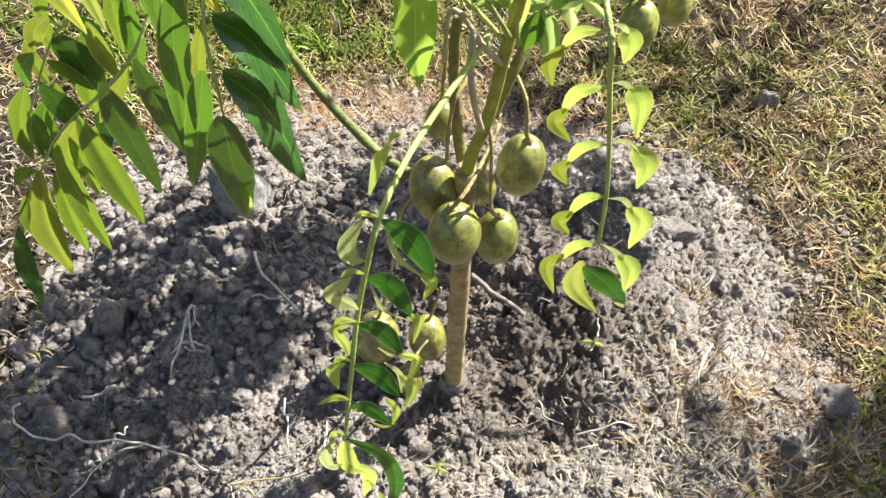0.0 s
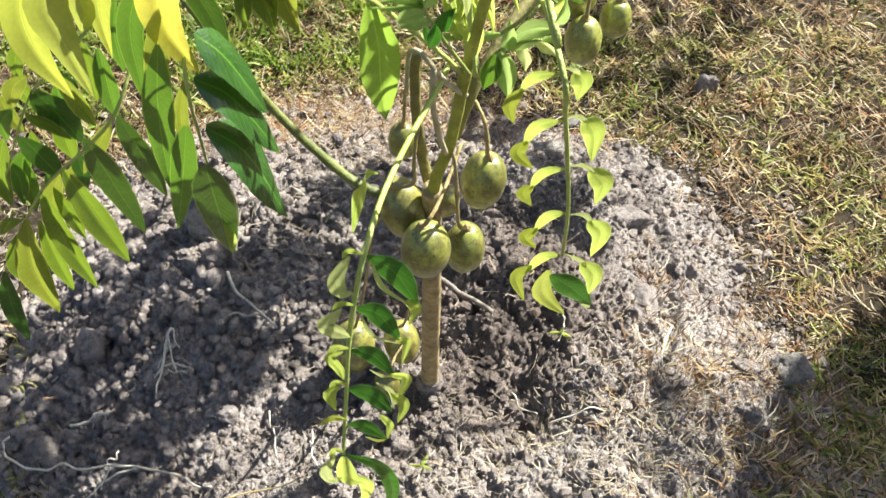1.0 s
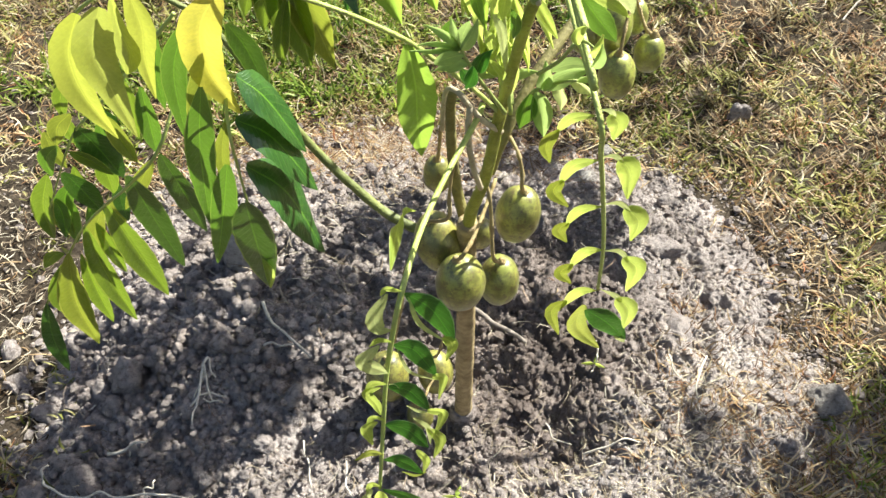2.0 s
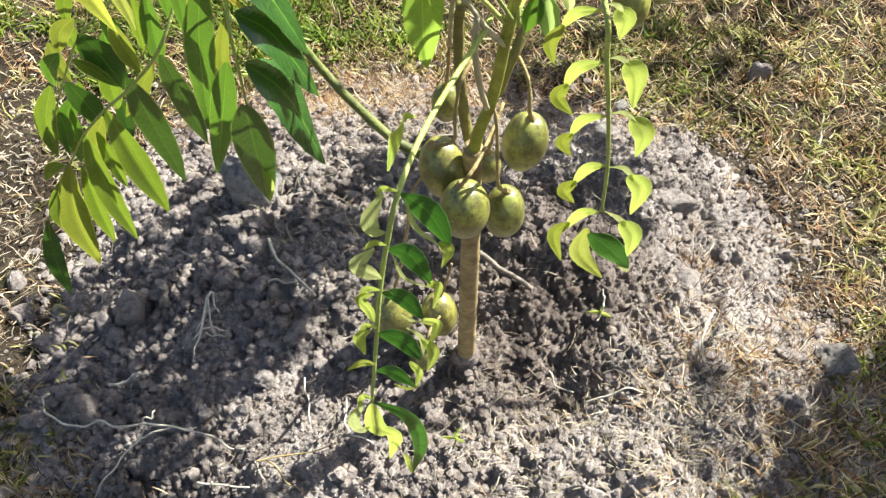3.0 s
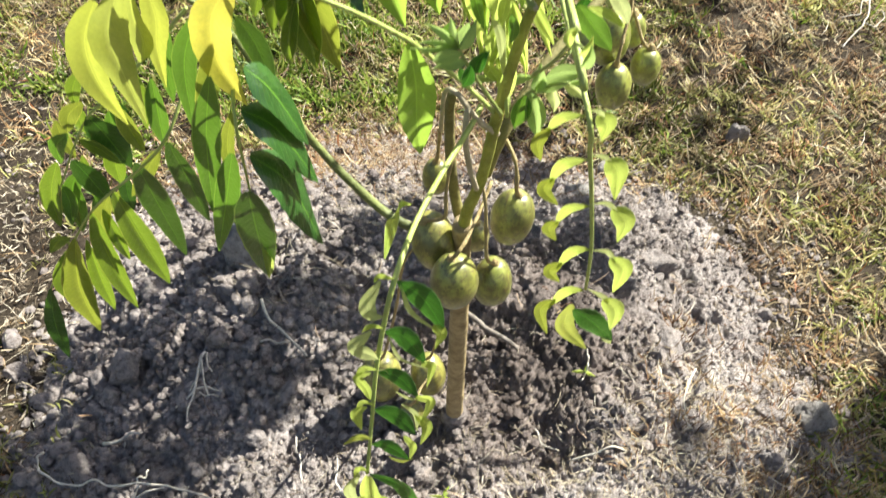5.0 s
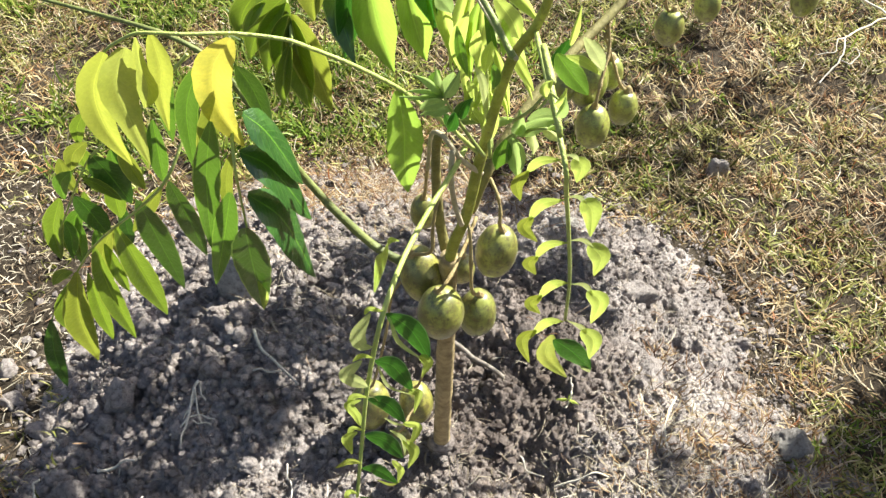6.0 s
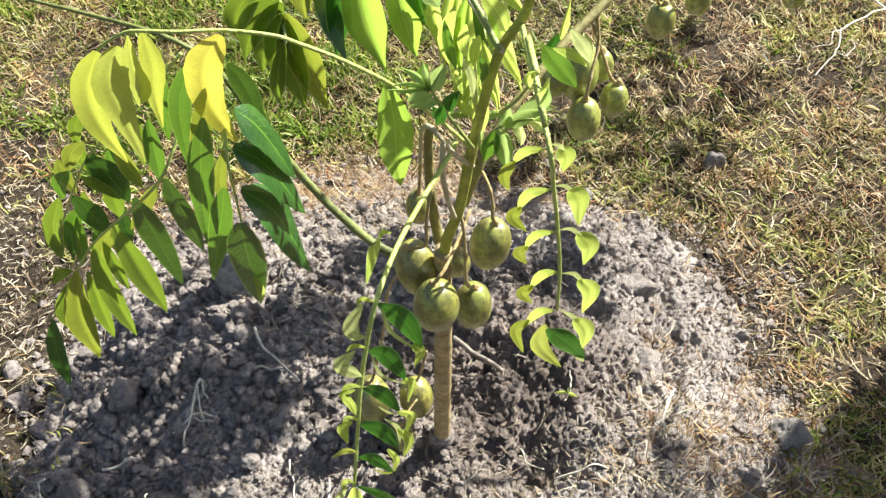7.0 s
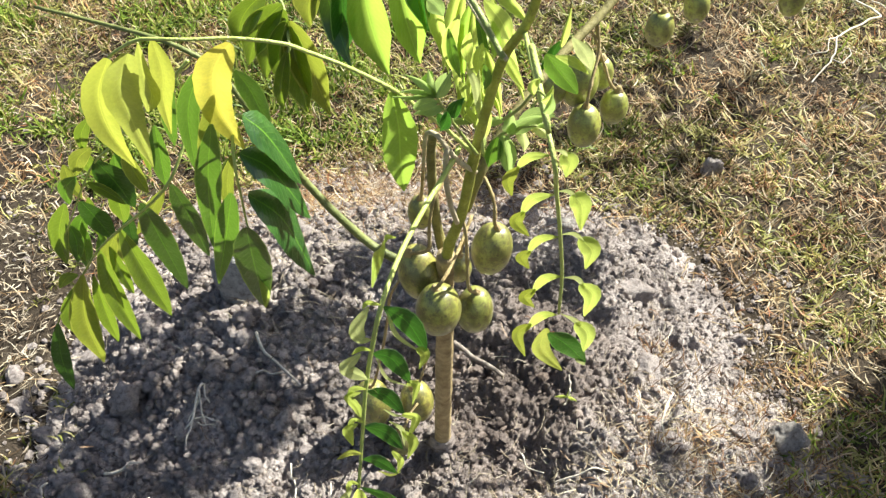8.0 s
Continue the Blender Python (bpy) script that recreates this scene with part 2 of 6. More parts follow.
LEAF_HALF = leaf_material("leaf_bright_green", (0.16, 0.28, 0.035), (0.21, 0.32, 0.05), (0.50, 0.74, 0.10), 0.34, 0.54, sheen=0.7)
LEAF_YELLOW = leaf_material("leaf_yellow", (0.64, 0.58, 0.08), (0.70, 0.62, 0.08), (0.84, 0.76, 0.12), 0.36, 0.44, blotch=(0.35, 0.24, 0.06), spots=0.25)
LEAF_YELLOW2 = leaf_material("leaf_pale_yellow", (0.34, 0.41, 0.075), (0.42, 0.46, 0.085), (0.64, 0.70, 0.13), 0.34, 0.45, blotch=(0.3, 0.25, 0.05), spots=0.3, sheen=0.8)
# pale blades; also serves where white glare is put into the colour
LEAF_PALE = leaf_material("leaf_pale_underside_and_glare", (0.46, 0.52, 0.20), (0.56, 0.60, 0.27), (0.74, 0.80, 0.32), 0.45, 0.45)
LEAF_PALE2 = leaf_material("leaf_young", (0.22, 0.35, 0.11), (0.28, 0.42, 0.15), (0.52, 0.68, 0.2), 0.34, 0.45)


# ---- building helpers ----
def link_mesh(name, verts, faces, material, parent=None, smooth=True, uvs=None):
    me = bpy.data.meshes.new(name)
    me.from_pydata([tuple(q) for q in verts], [], faces)
    if uvs is not None:
        layer = me.uv_layers.new(name="UVMap")
        for lp in me.loops:
            layer.data[lp.index].uv = uvs[lp.vertex_index]
    if smooth:
        me.polygons.foreach_set("use_smooth", [True] * len(me.polygons))
    me.materials.append(material)
    me.update()
    ob = new(name, me)
    if parent is not None:
        ob.parent = parent
        ob.matrix_parent_inverse = parent.matrix_world.inverted()
    return ob


def smooth_line(points, per=5):
    """Catmull-Rom through the points."""
    q = [Vector(v) for v in points]
    q = [2 * q[0] - q[1], *q, 2 * q[-1] - q[-2]]
    line = []
    for a, b, c, d in zip(q, q[1:], q[2:], q[3:]):
        for k in range(per):
            t = k / per
            line.append(0.5 * (2 * b + (c - a) * t + (2 * a - 5 * b + 4 * c - d) * t**2 + (3 * b - a - 3 * c + d) * t**3))
    return [*line, q[-2]]


def tube_mesh(points, r0, r1, sides=8, per=5, rough=0.06, knots=0.0):
    line = smooth_line(points, per)
    verts, faces = [], []
    side = Vector((0.31, -0.9, 0.2))
    n = len(line)
    for k, p in enumerate(line):
        ahead = (line[min(k + 1, n - 1)] - line[max(k - 1, 0)]).normalized()
        side = (side - ahead * side.dot(ahead)).normalized()
        other = ahead.cross(side)
        r = r0 + (r1 - r0) * k / (n - 1)
        r *= 1 + knots * max(0.0, math.sin(k * 1.3)) ** 6
        for s in range(sides):
            a = 2 * math.pi * s / sides
            w = r * (1 + rough * noise.noise(p * 90 + Vector((s * 3.1, 0, 0))))
            verts.append(p + side * math.cos(a) * w + other * math.sin(a) * w)
    for k in range(n - 1):
        for s in range(sides):
            a, b = k * sides + s, k * sides + (s + 1) % sides
            faces.append((a, b, b + sides, a + sides))
    faces += [tuple(range(sides - 1, -1, -1)), tuple(range((n - 1) * sides, n * sides))]
    return verts, faces


# ---- the ground ----
DEEP = 0.85


def mound_ring(x, y):
    """1 at the foot of the heap."""
    return math.hypot((x + 0.045) / 0.53, (y / DEEP - 0.17) / 0.46)


def mound_level(x, y):
    """Height of the heaped soil: a broad ring round a shallow watering hollow at the trunk."""
    y = y / DEEP
    ang = math.atan2((y - 0.17) / 0.46, (x + 0.045) / 0.53)
    r = math.hypot((x + 0.045) / 0.53, (y - 0.17) / 0.46)
    r *= 1 + 0.06 * math.sin(2 * ang + 0.6) + 0.045 * math.sin(5 * ang + 1.0)
    if y < 0.1:
        r *= 1 - 0.27 * min(1.0, (0.1 - y) / 0.3)
    t = max(0.0, min(1.0, (1.12 - r) / 0.85))
    h = 0.158 * t * t * (3 - 2 * t)
    d2 = ((x - 0.035) / 0.15) ** 2 + ((y - 0.0) / 0.125) ** 2
    h -= 0.060 * math.exp(-(d2**1.35))
    d2 = ((x - 0.02) / 0.13) ** 2 + ((y + 0.22) / 0.2) ** 2
    h -= 0.03 * math.exp(-d2)
    h += 0.040 * math.exp(-(((x - 0.004) / 0.05) ** 2 + ((y + 0.005) / 0.05) ** 2))
    h += 0.022 * math.exp(-(((x - 0.27) / 0.1) ** 2 + ((y - 0.24) / 0.12) ** 2))
    h += 0.02 * math.exp(-(((x + 0.27) / 0.14) ** 2 + ((y - 0.16) / 0.12) ** 2))
    h += 0.036 * math.exp(-(((x + 0.19) / 0.13) ** 2 + ((y + 0.20) / 0.07) ** 2))
    h += 0.030 * math.exp(-(((x + 0.34) / 0.09) ** 2 + ((y + 0.12) / 0.09) ** 2))
    if y > 0.02:
        h -= 0.03 * max(0.0, min(1.0, (-0.48 - x) / 0.1))
    return 0.75 * (h - 0.09 * max(0.0, r - 1.02))


def blocks(p, scale, seed):
    """Broken lumps: each cell stands at its own height and tilt, with a crevice round it."""
    q = p * scale + Vector((seed, seed * 0.7, 0))
    q += 0.25 * Vector((noise.noise(q * 1.7), noise.noise(q * 1.7 + Vector((5, 2, 1))), 0))
    dist, spots = noise.voronoi(q)
    c = spots[0]
    tall = noise.cell(c * 9.0) - 0.5
    tilt = (q - c).dot(Vector((noise.cell(c * 5.0 + Vector((3, 0, 0))) - 0.5, noise.cell(c * 6.0 + Vector((0, 4, 0))) - 0.5, 0)))
    return min(1.0, (dist[1] - dist[0]) * 3.0) * (0.75 + tall + 0.9 * tilt) - 0.35


def rubble(x, y):
    p = Vector((x, y, 0))
    left = max(0.0, min(1.0, 0.5 - (x - 0.02) * 5))
    a = noise.fractal(p * 11 + Vector((3, 1, 0)), 0.9, 2.0, 3) * 0.010
    b = noise.turbulence(p * 45 + Vector((0.3, 0, 1)), 4, True) * 0.007
    c = noise.fractal(p * 130, 0.5, 2.1, 3) * 0.0064
    big = blocks(p, 26, 1.0) * (0.006 + 0.004 * left)
    plate = blocks(p, 13, 8.0) * 0.011 * (1 - left)
    small = blocks(p, 64, 5.0) * 0.0062
    grit = blocks(p, 150, 3.0) * 0.0046
    rough = max(0.25, min(1.0, 0.75 + 1.4 * noise.noise(p * 8 + Vector((4, 4, 0))))) * (1 - 0.6 * math.exp(-(((x + 0.2) / 0.12) ** 2 + ((y + 0.1) / 0.09) ** 2)))
    pit = max(0.0, noise.noise(p * 24 + Vector((9, 9, 0))) - 0.15) * 0.026 + max(0.0, noise.noise(p * 75 + Vector((2, 7, 0))) - 0.25) * 0.016
    return a + (c - b + big + small) * rough + plate + grit + 0.004 - pit


MX0, MX1, MY0, MY1, STEP = -0.80, 0.72, -0.46, 0.72, 0.0023
NX, NY = int(round((MX1 - MX0) / STEP)) + 1, int(round((MY1 - MY0) / STEP)) + 1
LEVEL = np.empty((NY, NX))
for j in range(NY):
    for i in range(NX):
        x, y = MX0 + i * STEP, MY0 + j * STEP
        h = mound_level(x, y)
        LEVEL[j, i] = h + rubble(x, y) * min(1.0, 0.35 + max(0.0, h) * 12)


def ground_level(x, y):
    return 0.006 * noise.noise(Vector((x * 5, y * 5, 2))) + 0.004 * noise.noise(Vector((x * 17, y * 17, 5)))


def top_level(x, y):
    """The surface that things lie on."""
    g = ground_level(x, y)
    if MX0 < x < MX1 - STEP and MY0 < y < MY1 - STEP:
        return max(g, float(LEVEL[int((y - MY0) / STEP), int((x - MX0) / STEP)]))
    return g


def grid_faces(nx, ny):
    idx = np.arange(nx * ny).reshape(ny, nx)
    return np.stack([idx[:-1, :-1], idx[:-1, 1:], idx[1:, 1:], idx[1:, :-1]], -1).reshape(-1, 4).tolist()


far = [0.04 * 1.35**k for k in range(1, 32)]
near_x, near_y = np.arange(-1.8, 1.8001, 0.03), np.arange(-1.4, 2.6001, 0.03)
gx = [*(near_x[0] - np.cumsum(far)[::-1]), *near_x, *(near_x[-1] + np.cumsum(far))]
gy = [*(near_y[0] - np.cumsum(far)[::-1]), *near_y, *(near_y[-1] + np.cumsum(far))]
sheet = [(x, y, ground_level(x, y) if abs(x) < 4 and abs(y) < 4 else 0.0) for y in gy for x in gx]
ground = link_mesh("ground", sheet, grid_faces(len(gx), len(gy)), EARTH)
tagged(ground, "dry brown earth under thin grass", "ground", kind="structure")
heap = [(MX0 + i * STEP, MY0 + j * STEP, LEVEL[j, i]) for j in range(NY) for i in range(NX)]
mound = link_mesh("soil_mound", heap, grid_faces(NX, NY), SOIL)
tagged(mound, "heaped grey-brown crumbly garden soil round the shrub", "soil mound", kind="structure")


# ---- the shrub ----
shrub = new("fruit_shrub")
shrub.location = (0.004, -0.003, 0.06)
bpy.context.view_layer.update()
tagged(shrub, "young ambarella shrub with drooping leaves and olive-green fruits", "fruit shrub")
leaf_count = [0]


def stem(name, points, r0, r1, material, parent, label=""):
    v, f = tube_mesh(points, r0, r1, 12, 6, 0.10, 0.05)
    ob = link_mesh(name, v, f, material, parent)
    return tagged(ob, label)


def compound_leaf(points, r, material):
    v, f = tube_mesh(points, r, r * 0.55, 7, 5, 0.05)
    ob = link_mesh("compound_leaf", v, f, material, shrub)
    return tagged(ob, "slender green leaf stalk with paired leaflets")


def leaflet(parent, base, mid, tip, width, fold, material, twist=0.0):
    """A pointed blade from base over mid to tip, folded along its midrib, with wavy margins."""
    leaf_count[0] += 1
    rnd = random.Random(leaf_count[0])
    b, m, t = Vector(base), Vector(mid), Vector(tip)
    ctrl = b.lerp(t, 0.5) + (m - b.lerp(t, 0.5)) * 1.3
    facing = Vector((0.25 * rnd.uniform(-1, 1) - 0.15 + twist, -0.95, 0.12))
    n, cols = 14, (-1.0, -0.66, -0.33, 0.0, 0.33, 0.66, 1.0)
    verts, uvs, faces = [], [], []
    wave, phase = rnd.uniform(0.06, 0.16), rnd.uniform(0, 6)
    length = (m - b).length + (t - m).length
    curl = rnd.uniform(-0.2, 0.25)
    for k in range(n):
        s = k / (n - 1)
        p = (1 - s) ** 2 * b + 2 * s * (1 - s) * ctrl + s * s * t
        ahead = ((1 - s) * (ctrl - b) + s * (t - ctrl) + 0.1 * (t - b)).normalized()
        up = (facing - ahead * facing.dot(ahead)).normalized()
        side = ahead.cross(up)
        half = 0.54 * width * math.sin(math.pi * min(1.0, 0.02 + 0.98 * s) ** 0.86) ** 0.72 * (1 - 0.42 * max(0.0, s - 0.62) / 0.38)
        half = max(half, 0.0006)
        ang = fold * (0.75 + 0.25 * math.sin(3 * s + phase)) + curl * (s - 0.5)
        for c in cols:
            lift = abs(c) * half * math.sin(ang) + half * 0.12 * abs(c) ** 2 * (1 if fold < 0.6 else 2.5)
            ripple = wave * half * abs(c) * math.sin(9 * s + phase + (1.7 if c > 0 else 0))
            verts.append(p + side * (c * half * math.cos(ang)) + up * (lift + ripple))
            uvs.append((0.5 + 0.5 * c, s * length / 0.11))
    w = len(cols)
    for k in range(n - 1):
        for c in range(w - 1):
            a = k * w + c
            faces.append((a, a + 1, a + 1 + w, a + w))
    return link_mesh("leaflet", verts, faces, material, parent, uvs=uvs)


def blade(parent, rib, width, fold, material, peak=0.45, turn=0.0, face=None):
    """A leaflet along its midrib: widest at peak, folded by so much, its face turned about the upright, with a wavy, finely toothed margin."""
    leaf_count[0] += 1
    rnd = random.Random(leaf_count[0])
    line = smooth_line(rib, max(3, 18 // (len(rib) - 1)))
    n, cols = len(line), (-1.0, -0.78, -0.5, -0.25, 0.0, 0.25, 0.5, 0.78, 1.0)
    facing = Vector(face) if face else Vector((turn + rnd.uniform(-0.15, 0.15), -0.95, 0.14))
    length = sum((b - a).length for a, b in zip(line, line[1:]))
    wave, phase, curl = rnd.uniform(0.05, 0.13), rnd.uniform(0, 6), rnd.uniform(-0.15, 0.3)
    power = math.log(0.5) / math.log(peak)
    verts, uvs, faces = [], [], []
    for k, p in enumerate(line):
        s = k / (n - 1)
        ahead = (line[min(k + 1, n - 1)] - line[max(k - 1, 0)]).normalized()
        up = (facing - ahead * facing.dot(ahead)).normalized()
        side = ahead.cross(up)
        half = max(0.5 * width * math.sin(math.pi * min(1.0, 0.02 + 0.98 * s) ** power) ** 0.8, 0.0005)
        ang = fold * (0.8 + 0.2 * math.sin(3 * s + phase)) + curl * (s - 0.5)
        for c in cols:
            tooth = 1 + 0.03 * math.sin(70 * s + phase) * (abs(c) == 1)
            lift = abs(c) * half * math.sin(ang) - half * 0.22 * c * c
            ripple = wave * half * c * c * math.sin(8 * s + phase + (1.7 if c > 0 else 0))
            verts.append(p + side * (c * half * tooth * math.cos(ang)) + up * (lift + ripple))
            uvs.append((0.5 + 0.5 * c, s * length / 0.11))
    w = len(cols)
    for k in range(n - 1):
        for c in range(w - 1):
            a = k * w + c
            faces.append((a, a + 1, a + 1 + w, a + w))
    return link_mesh("leaflet", verts, faces, material, parent, uvs=uvs)


def fruit(centre, a, b, tilt, ripe, stalk):
    """A plum-like fruit hanging from its stalk, with a small woody cap and slightly ribbed sides."""
    rnd = random.Random(int(abs(centre[0] * 9000) + abs(centre[2] * 7000)))
    bm = bmesh.new()
    bmesh.ops.create_uvsphere(bm, u_segments=32, v_segments=22, radius=1.0)
    off = Vector([rnd.uniform(0, 9) for _ in range(3)])
    for v in bm.verts:
        d = v.co.normalized()
        ang = math.atan2(d.y, d.x)
        k = 1 + 0.012 * math.sin(5 * ang + off.x) * (1 - abs(d.z)) + 0.03 * noise.noise(d * 1.6 + off) + 0.006 * noise.noise(d * 9 + off)
        dip = 0.07 * math.exp(-((1 - d.z) / 0.05))
        v.co = Vector((d.x * a * k, d.y * a * k, d.z * b * k * (1 - dip)))
    me = bpy.data.meshes.new("fruit")
    bm.to_mesh(me)
    bm.free()
    me.polygons.foreach_set("use_smooth", [True] * len(me.polygons))
    me.materials.append(FRUIT if ripe > 0.25 else FRUIT_GREEN)
    ob = new("fruit", me)
    ob.parent = shrub
    ob.matrix_parent_inverse = shrub.matrix_world.inverted()
    ob.matrix_basis = pose(*centre, rnd.uniform(-6, 6), tilt, rnd.uniform(0, 360))
    tagged(ob, "olive-green fruit with russet specks" if ripe > 0.4 else "green fruit with brown specks")
    bpy.context.view_layer.update()
    top = Vector(centre) + Vector((math.sin(radians(tilt)) * b, 0, math.cos(radians(tilt)) * b * 0.93))
    v, f = tube_mesh([*stalk, top], 0.0013, 0.0017, 7, 5, 0.18, 0.35)
    link_mesh("fruit_stalk", v, f, STALK_BROWN, ob)
    v, f = tube_mesh([top - Vector((0, 0, 0.001)), top + Vector((0, 0, 0.002)), top + Vector((0, 0, 0.005))], 0.0048, 0.0020, 10, 2, 0.25)
    link_mesh("stalk_cap", v, f, STALK_BROWN, ob)
    return ob


# stems
stem("trunk", [(0.0037, -0.0040, 0.0560), (0.0040, -0.0100, 0.0850), (0.0047, -0.0288, 0.1742), (0.0052, -0.0533, 0.2963), (0.0057, -0.0750, 0.4050), (0.0045, -0.0934, 0.4971), (0.0061, -0.1031, 0.5456)], 0.0108, 0.0083, BARK_LOWER, shrub, 'tan slender woody trunk')
stem("trunk_foot", [(0.0036, -0.0020, 0.0480), (0.0038, -0.0070, 0.0740), (0.0041, -0.0125, 0.0960), (0.0042, -0.0145, 0.1040)], 0.0210, 0.0125, SOIL, shrub, "soil-crusted foot of the trunk")
stem("main_stem", [(0.0048, -0.0986, 0.5229), (0.0089, -0.1069, 0.5644), (0.0185, -0.1161, 0.6103), (0.0250, -0.1287, 0.6737), (0.0299, -0.1372, 0.7161), (0.0364, -0.1468, 0.7639), (0.0442, -0.1548, 0.8040), (0.0563, -0.1603, 0.8316), (0.0623, -0.1663, 0.8617), (0.0659, -0.1751, 0.9057)], 0.0051, 0.0026, BARK_OLIVE, shrub, 'olive-green upper stem')
stem("branch", [(0.0231, -0.1017, 0.6021), (0.0320, -0.0993, 0.6326), (0.0470, -0.0831, 0.6580), (0.0716, -0.0528, 0.6766), (0.1085, -0.0039, 0.6871), (0.1441, 0.0369, 0.6956), (0.1746, 0.0686, 0.7068), (0.2512, 0.1349, 0.7153)], 0.0043, 0.0039, BARK, shrub, 'brown side branch bending over')
stem("branch", [(0.0028, -0.0976, 0.5179), (-0.0255, -0.0778, 0.5040), (-0.0592, -0.0627, 0.5135), (-0.0912, -0.0522, 0.5461), (-0.1170, -0.0415, 0.5775), (-0.1355, -0.0404, 0.6147), (-0.1542, -0.0404, 0.6571), (-0.1792, -0.0317, 0.6983), (-0.2162, -0.0185, 0.7176), (-0.2866, 0.0157, 0.7167), (-0.3357, 0.0319, 0.7204)], 0.0048, 0.0014, BARK_GREEN, shrub, 'smooth green side branch')
stem("branch", [(0.0037, -0.0836, 0.5329), (-0.0012, -0.0804, 0.5595), (-0.0050, -0.0874, 0.6156), (-0.0057, -0.0969, 0.6630), (-0.0041, -0.1067, 0.6910)], 0.0049, 0.0034, BARK, shrub, 'short brown dead shoot')
stem("fruit_panicle", [(0.0282, -0.1280, 0.6699), (0.0141, -0.1415, 0.6950), (0.0053, -0.1500, 0.7161), (-0.0028, -0.1481, 0.7278), (-0.0100, -0.1375, 0.7176), (-0.0125, -0.1185, 0.6652)], 0.0021, 0.0015, STALK_PALE, shrub, 'pale dry arching fruit stalk')
stem("fruit_panicle", [(0.0053, -0.1500, 0.7161), (0.0042, -0.1485, 0.6873), (0.0081, -0.1408, 0.6492), (0.0143, -0.1297, 0.6147)], 0.0022, 0.0021, STALK_PALE, shrub, 'pale dry arching fruit stalk')
# fruits with their stalks
fruit((0.0474, -0.0927, 0.5412), 0.0186, 0.0282, 8, 0.35, [(0.0376, -0.1006, 0.6379), (0.0430, -0.1121, 0.6316), (0.0458, -0.1180, 0.6186), (0.0461, -0.1191, 0.6030)])
fruit((-0.0019, -0.1323, 0.5050), 0.0206, 0.0311, -5, 0.6, [(0.0290, -0.0892, 0.5809), (0.0186, -0.1126, 0.5705), (0.0078, -0.1370, 0.5650), (-0.0006, -0.1488, 0.5602)])
fruit((0.0331, -0.0978, 0.4604), 0.0180, 0.0273, 4, 0.5, [(0.0154, -0.1075, 0.6089), (0.0211, -0.1182, 0.5983), (0.0237, -0.1201, 0.5655), (0.0254, -0.1250, 0.5263)])
fruit((-0.0185, -0.0961, 0.5153), 0.0190, 0.0289, -18, 0.55, [(0.0039, -0.0998, 0.6338), (-0.0048, -0.1152, 0.6258), (-0.0087, -0.1176, 0.5953), (-0.0101, -0.1162, 0.5672)])
fruit((-0.0154, -0.0088, 0.5038), 0.0132, 0.0199, 0, 0.7, [(-0.0104, -0.0776, 0.6506), (-0.0126, -0.0498, 0.5965), (-0.0142, -0.0331, 0.5554)])
fruit((-0.0268, 0.0123, 0.1436), 0.0210, 0.0317, -10, 0.3, [(-0.0121, -0.0330, 0.2999), (-0.0181, -0.0247, 0.2586), (-0.0233, -0.0183, 0.2266)])
fruit((-0.0821, 0.0011, 0.1571), 0.0250, 0.0380, 0, 0.9, [(-0.0281, -0.0823, 0.5041), (-0.0463, -0.0782, 0.4625), (-0.0532, -0.0597, 0.3909), (-0.0647, -0.0423, 0.3042), (-0.0739, -0.0312, 0.2487)])
fruit((-0.0475, -0.0166, 0.0966), 0.0161, 0.0244, -8, 0.3, [(-0.0251, -0.0186, 0.1853), (-0.0347, -0.0304, 0.1807), (-0.0411, -0.0416, 0.1729)])
fruit((0.0217, -0.0199, 0.4321), 0.0133, 0.0201, 0, 0.5, [(0.0253, -0.0728, 0.5413), (0.0224, -0.0509, 0.4958)])
fruit((0.1364, 0.0054, 0.5980), 0.0155, 0.0236, 0, 0.2, [(0.1434, 0.0378, 0.6908), (0.1455, 0.0257, 0.6667), (0.1389, 0.0078, 0.6498), (0.1351, -0.0014, 0.6318)])
fruit((0.1675, 0.0308, 0.5985), 0.0133, 0.0202, 6, 0.2, [(0.1422, 0.0413, 0.6734), (0.1538, 0.0387, 0.6439), (0.1616, 0.0298, 0.6250)])
fruit((0.1322, 0.0334, 0.6280), 0.0185, 0.0280, 0, 0.2, [(0.1283, 0.0213, 0.6884), (0.1299, 0.0263, 0.6635)])
fruit((0.1087, 0.0251, 0.6268), 0.0119, 0.0182, 0, 0.2, [(0.1103, 0.0061, 0.6793), (0.1089, 0.0195, 0.6551)])
fruit((0.1552, 0.0519, 0.6206), 0.0122, 0.0186, 0, 0.2, [(0.1419, 0.0371, 0.6943), (0.1503, 0.0465, 0.6475)])
fruit((0.2616, 0.2594, 0.5180), 0.0162, 0.0246, 5, 0.1, [(0.2012, 0.1234, 0.6881), (0.2331, 0.2078, 0.6060), (0.2536, 0.2537, 0.5467)])
fruit((0.3063, 0.2822, 0.5316), 0.0150, 0.0228, 0, 0.1, [(0.2707, 0.2182, 0.6388), (0.3000, 0.2765, 0.5598)])
fruit((0.4436, 0.3492, 0.4941), 0.0167, 0.0253, 0, 0.1, [(0.4110, 0.3162, 0.5742), (0.4343, 0.3434, 0.5229)])
